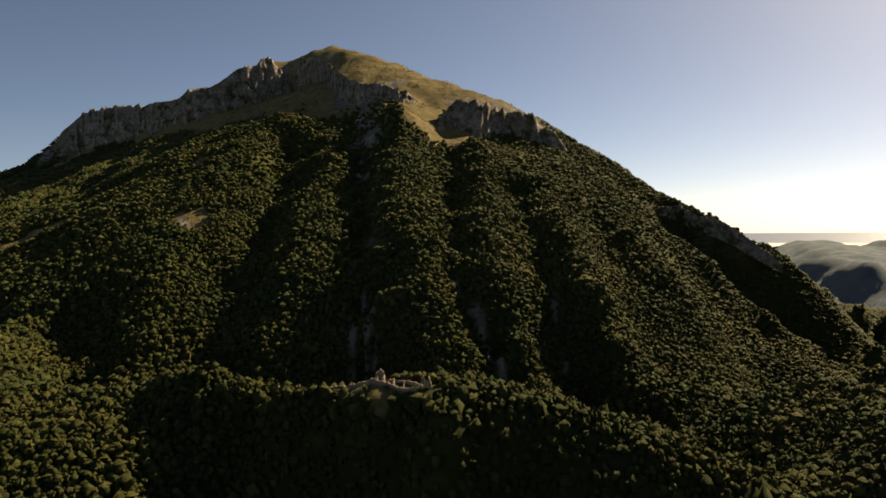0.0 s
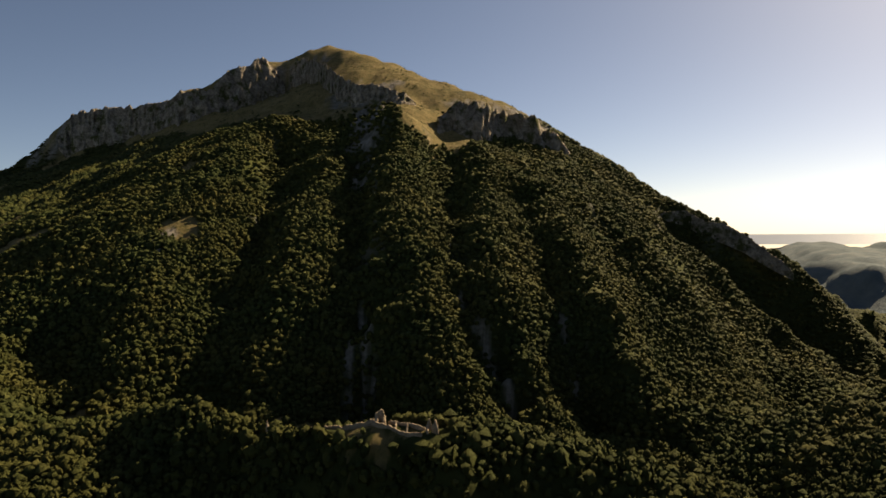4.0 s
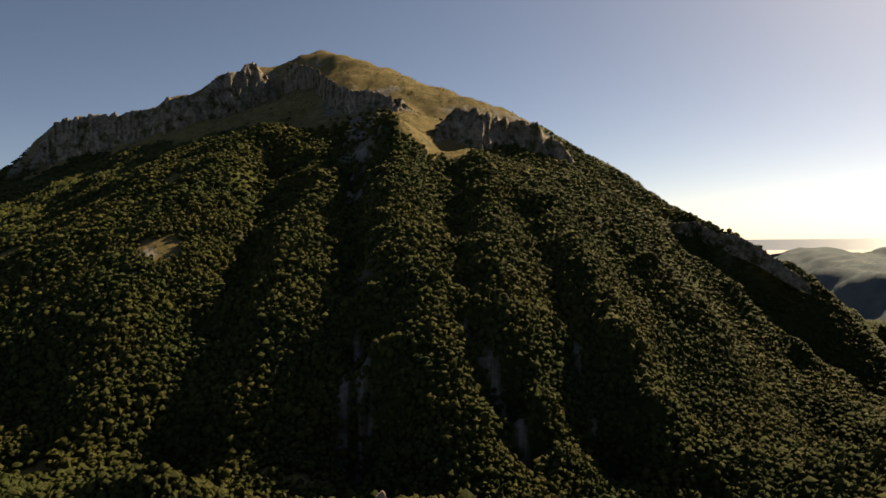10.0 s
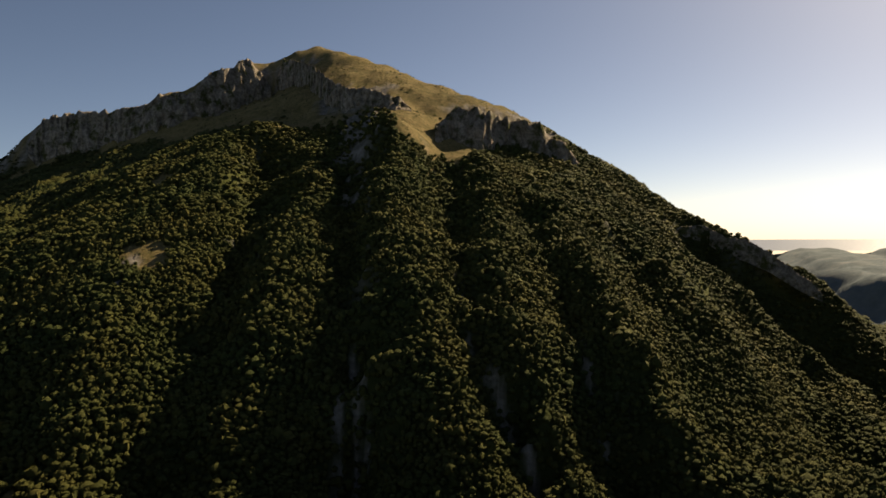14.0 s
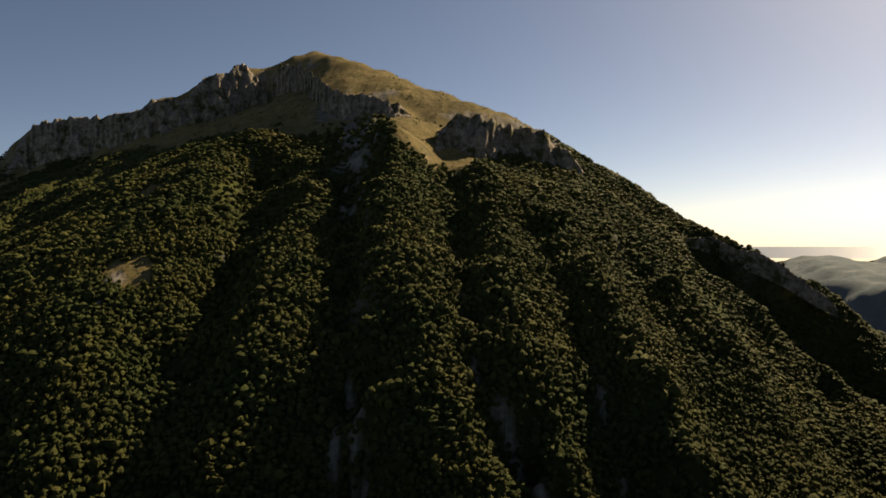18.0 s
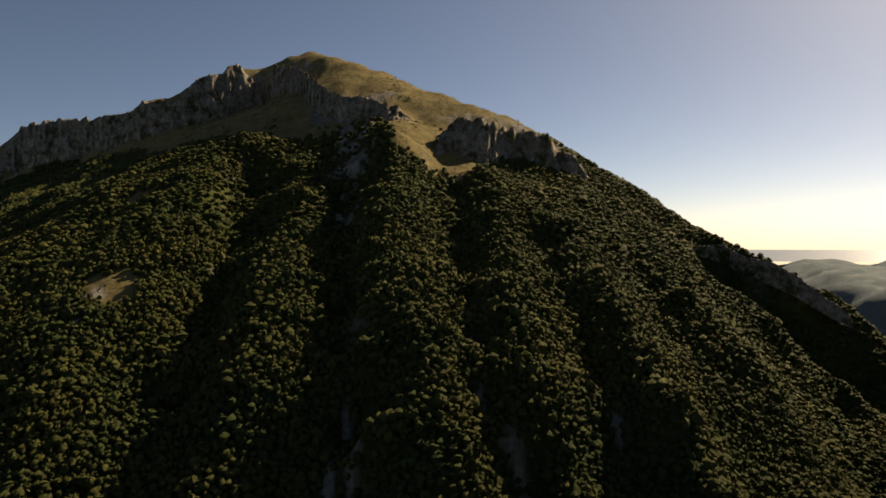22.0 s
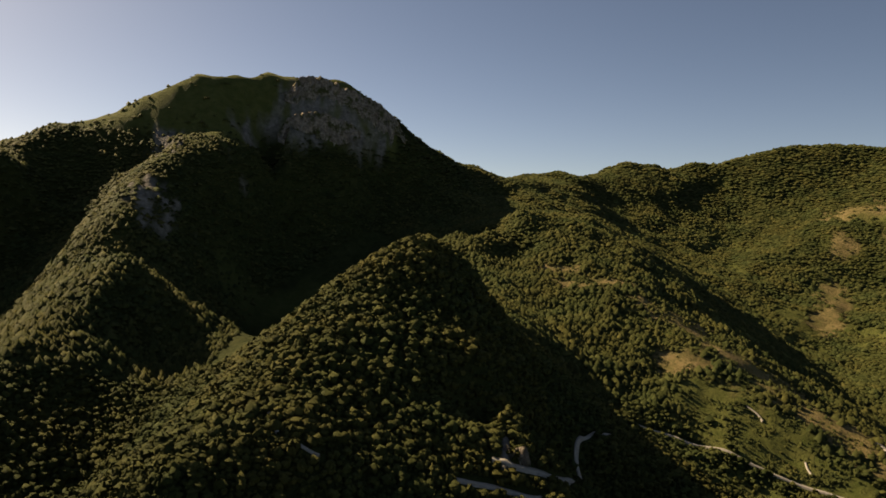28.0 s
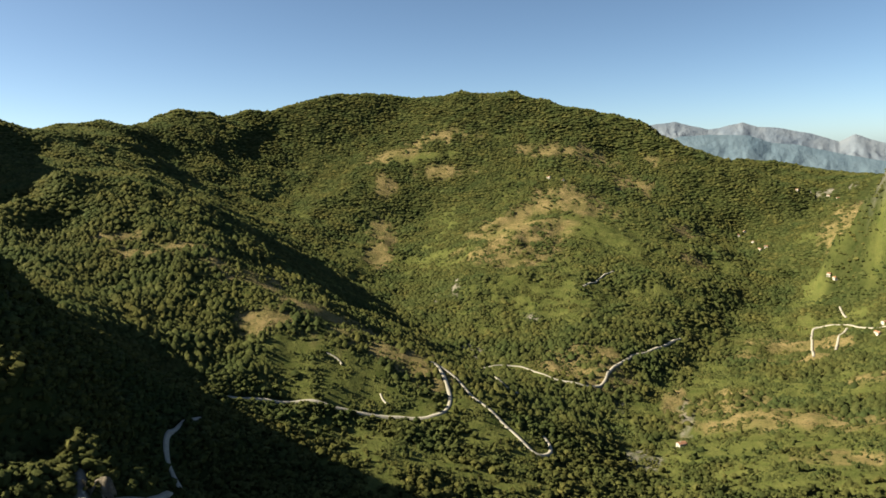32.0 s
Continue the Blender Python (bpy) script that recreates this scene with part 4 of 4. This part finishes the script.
def clump_shapes(count, seed, around, sides=5):
    """Broken crowns of outward-facing leaf clumps: one on top and one or two uneven rows about the sides."""
    out = []
    for k in range(count):
        r = np.random.default_rng(seed + k)
        ways = [(r.uniform(0, 6.3), r.uniform(1.2, 1.55))]
        for row, n in enumerate(around):
            turn = r.uniform(0, 6.3)
            ways += [(turn + (q + r.uniform(-0.3, 0.3)) * 2 * np.pi / n, (0.1, 0.75)[row] + r.uniform(-0.3, 0.3)) for q in range(n)]
        vs, fs, base = [], [], 0
        wide = 0.50 if len(around) == 1 else 0.38
        for a, e in ways:
            n = np.array([math.cos(a) * math.cos(e), math.sin(a) * math.cos(e), math.sin(e)])
            u = np.cross(n, (0.3, 0.1, 0.9))
            u /= np.linalg.norm(u)
            w = np.cross(n, u)
            mid = np.array([0, 0, 0.32]) + n * r.uniform(0.18, 0.34) * np.array([1, 1, 1.25])
            t = np.arange(sides) * 2 * np.pi / sides + r.uniform(0, 6)
            rad = wide * r.uniform(0.55, 1.15, sides)
            rim = mid + (np.cos(t) * rad)[:, None] * u + (np.sin(t) * rad)[:, None] * w - n * r.uniform(0.05, 0.22, sides)[:, None]
            vs.append(np.vstack([rim, mid + n * r.uniform(0.08, 0.26)]))
            fs.append(np.array([[base + q, base + (q + 1) % sides, base + sides] for q in range(sides)]))
            base += sides + 1
        out.append((np.vstack(vs), np.vstack(fs)))
    return out


DOMES = dome_shapes(14, 500)
ROUNDS, SMALL = clump_shapes(30, 700, (5,)), clump_shapes(30, 800, (4,), 4)


def forest(name, x, y, size, shapes, mat, label, tall=1.0):
    r = np.random.default_rng(len(x))
    z = height(x, y)
    pick = r.integers(0, len(shapes), len(x))
    cos, faces, tones, base = [], [], [], 0
    for k, (v, f) in enumerate(shapes):
        m = pick == k
        n = m.sum()
        if n == 0:
            continue
        t = r.uniform(0, 2 * np.pi, n)
        s = size[m]
        c, q = np.cos(t)[:, None], np.sin(t)[:, None]
        px = (v[None, :, 0] * c - v[None, :, 1] * q) * s[:, None] + x[m][:, None]
        py = (v[None, :, 0] * q + v[None, :, 1] * c) * s[:, None] + y[m][:, None]
        pz = v[None, :, 2] * s[:, None] * tall * r.uniform(0.85, 1.25, n)[:, None] + z[m][:, None]
        cos.append(np.stack([px, py, pz], -1).reshape(-1, 3))
        faces.append((f[None] + (np.arange(n) * len(v))[:, None, None] + base).reshape(-1, 3))
        tones.append(np.repeat(r.uniform(0, 0.65, n), len(v)))
        base += n * len(v)
    me = mesh_from(name, np.vstack(cos), np.vstack(faces), mat, False)
    me.attributes.new("tone", "FLOAT", "POINT").data.foreach_set("value", np.concatenate(tones).astype(np.float32))
    return tagged(new(name, me), label, "woods", kind="stuff")


# open slopes seen from the valley: where the ground is not hidden behind a nearer ridge
EL = (GZ + 14 - 60) / GR
OPEN = (EL >= np.maximum.accumulate(np.where(GR > 90, EL, -9), axis=1) - 0.012).astype(float)
OPEN[(GR < 900) & (GA > radians(45)) & (GA < radians(130))] = 1.0


def scatter(r0, r1, spacing, seed, a0=-80, a1=188, spread=0.25):
    """Tree places: an uneven grid over a ring of country, thinned where the ground is open."""
    r = np.random.default_rng(seed)
    k = int(r1 / spacing) + 1
    gx, gy = np.meshgrid(np.arange(-k, k + 1), np.arange(-k, k + 1))
    gx, gy = gx.ravel().astype(float) + 0.5 * (gy.ravel() % 2), gy.ravel().astype(float)
    d = np.hypot(gx, gy) * spacing
    a = np.degrees(np.arctan2(gx, gy))
    a = np.where(a < -80, a + 360, a)
    m = (d > r0) & (d < r1) & (a > a0) & (a < a1)
    gx, gy = gx[m], gy[m]
    x = CX + spacing * (gx + r.uniform(-0.48, 0.48, len(gx)))
    y = CY + spacing * (gy + r.uniform(-0.48, 0.48, len(gy)))
    cover = 1 - np.maximum.reduce([sample(ROCK, x, y), sample(BARE, x, y), sample(SCREE, x, y), sample(PLAIN, x, y)])
    cover = cover * (1 - 0.96 * sample(GREEN, x, y)) * np.where((sample(OPEN, x, y) > 0.3) | (r1 == 290) | (a1 > 188), 1.0, 0.0)
    m = r.uniform(0, 1, len(x)) < cover
    x, y = x[m], y[m]
    m = off_road(x, y)
    x, y = x[m], y[m]
    return x, y, np.clip(r.lognormal(0, spread, len(x)), 0.45, 2.0) * spacing * 1.42


for r0, r1, sp, shapes, tall, a0, a1 in ((60, 480, 3.8, ROUNDS, 1.0, -80, 45), (290, 480, 3.3, ROUNDS, 0.85, 45, 188),
                                         (480, 900, 4.7, ROUNDS, 0.92, -80, 45), (480, 900, 4.2, SMALL, 0.8, 45, 188),
                                         (900, 1400, 6.2, SMALL, 0.7, -80, 45), (900, 1400, 5.4, DOMES, 0.85, 45, 188),
                                         (1400, 2000, 7.2, DOMES, 0.6, -80, 188), (2000, 2800, 8.8, DOMES, 0.45, -80, 188), (2800, 3700, 12.0, DOMES, 0.4, -80, 188)):
    x, y, s = scatter(r0, r1, sp, int(r0), a0, a1, 0.25 if a0 < 0 else 0.42)
    where = "steep slopes" if r0 < 900 else "far slopes"
    forest("woods", x, y, s, shapes, M_LEAF, "dense green broadleaf woods on the " + where, tall)


# woods in the low valley and behind the start
for r0, r1, a0, a1, sp in ((2, 290, 45, 280, 6.5), (290, 900, 188, 280, 9.0), (900, 1800, 188, 280, 15.0)):
    x, y, s = scatter(r0, r1, sp, int(r0) + 3, a0, a1)
    forest("woods", x, y, s, DOMES, M_LEAF, "dense green broadleaf woods in the low valley", 1.1)
x, y, s = scatter(0, 62, 6.5, 11, -80.1, 45)
forest("woods", x, y, s, DOMES, M_LEAF, "dense green broadleaf woods in the low valley", 1.1)


def scrub_patch():
    """Low bushes on the meadows and pastures."""
    r = np.random.default_rng(77)
    n = 420000
    a, d = np.radians(np.where(r.uniform(0, 1, n) < 0.7, r.uniform(95, 172, n), r.uniform(-80, 188, n))), np.sqrt(r.uniform(80 ** 2, 1900 ** 2, n))
    x, y = CX + d * np.sin(a), CY + d * np.cos(a)
    open_ground = np.maximum(sample(GREEN, x, y), 0.55 * sample(BARE, x, y)) * (sample(OPEN, x, y) > 0.3)
    m = (r.uniform(0, 1, n) < open_ground * np.clip(0.2 + 2.2 * fbm(x, y, 40, 3), 0, 1)) & off_road(x, y)
    x, y = x[m], y[m]
    return forest("scrub", x, y, r.lognormal(0.95, 0.4, len(x)), DOMES, M_LEAF, "low green bushes dotted over dry meadows", 0.9)


scrub_patch()


# ---- single trees ----
def bark_material():
    m, t, b = material("grey brown bark", 0.95)
    t.links.new(ramp(t, noise_tex(t, 3.0, 6), (0.3, (0.07, 0.055, 0.04)), (0.7, (0.16, 0.13, 0.10))), b.inputs["Base Color"])
    bump(t, b, noise_tex(t, 8.0, 4), 0.05)
    return m


M_BARK = bark_material()


def limb(bm, a, b, r0, r1, sides=7):
    a, b = Vector(a), Vector(b)
    turn = (b - a).to_track_quat("Z", "Y").to_matrix()
    rings = []
    for k in range(4):
        u = k / 3
        c, rad = a.lerp(b, u), r0 + (r1 - r0) * u
        rings.append([bm.verts.new(c + turn @ Vector((rad * math.cos(q * 2 * math.pi / sides), rad * math.sin(q * 2 * math.pi / sides), 0))) for q in range(sides)])
    for lo, hi in zip(rings, rings[1:]):
        for q in range(sides):
            bm.faces.new((lo[q], lo[(q + 1) % sides], hi[(q + 1) % sides], hi[q]))
    bm.faces.new(rings[-1])


def single_tree(seed):
    r = np.random.default_rng(seed)
    tall = r.uniform(5.5, 8.0)
    ob = new("tree")
    bm = bmesh.new()
    limb(bm, (0, 0, -0.8), (0.1, 0, tall * 0.6), 0.24, 0.10)
    tips = []
    for k in range(5):
        t = k * 1.256 + r.uniform(-0.4, 0.4)
        tip = (math.cos(t) * tall * 0.24, math.sin(t) * tall * 0.24, tall * r.uniform(0.55, 0.8))
        limb(bm, (0.05, 0, tall * r.uniform(0.25, 0.5)), tip, 0.09, 0.03, 5)
        tips.append(tip)
    part("trunk", bm, M_BARK, ob)
    bm = bmesh.new()
    for tx, ty, tz in tips + [(0, 0, tall * 0.85)]:
        for _ in range(5):
            c = Vector((tx, ty, tz)) + Vector(r.normal(0, tall * 0.075, 3))
            made = bmesh.ops.create_icosphere(bm, subdivisions=1, radius=tall * r.uniform(0.07, 0.13), matrix=Matrix.Translation(c))
            for v in made["verts"]:
                v.co = c + (v.co - c) * r.uniform(0.6, 1.35)
    part("crown", bm, M_LEAF, ob)
    return tagged(ob, "small bushy green broadleaf tree on open ground", "tree", "single trees on the meadows")


KINDS = [single_tree(900 + k) for k in range(6)]
r = np.random.default_rng(5)
a, d = np.radians(r.uniform(100, 165, 6000)), np.sqrt(r.uniform(450 ** 2, 1000 ** 2, 6000))
x, y = CX + d * np.sin(a), CY + d * np.cos(a)
good = (sample(GREEN, x, y) > 0.6) & (sample(OPEN, x, y) > 0.3) & off_road(x, y)
spots = list(zip(x[good], y[good]))[:84]
for k, (tx, ty) in enumerate(spots):
    m = pose(tx, ty, float(height(tx, ty)), 0, 0, r.uniform(0, 360))
    if k < len(KINDS):
        KINDS[k].matrix_basis = m
    else:
        copy_thing(KINDS[k % len(KINDS)], m)
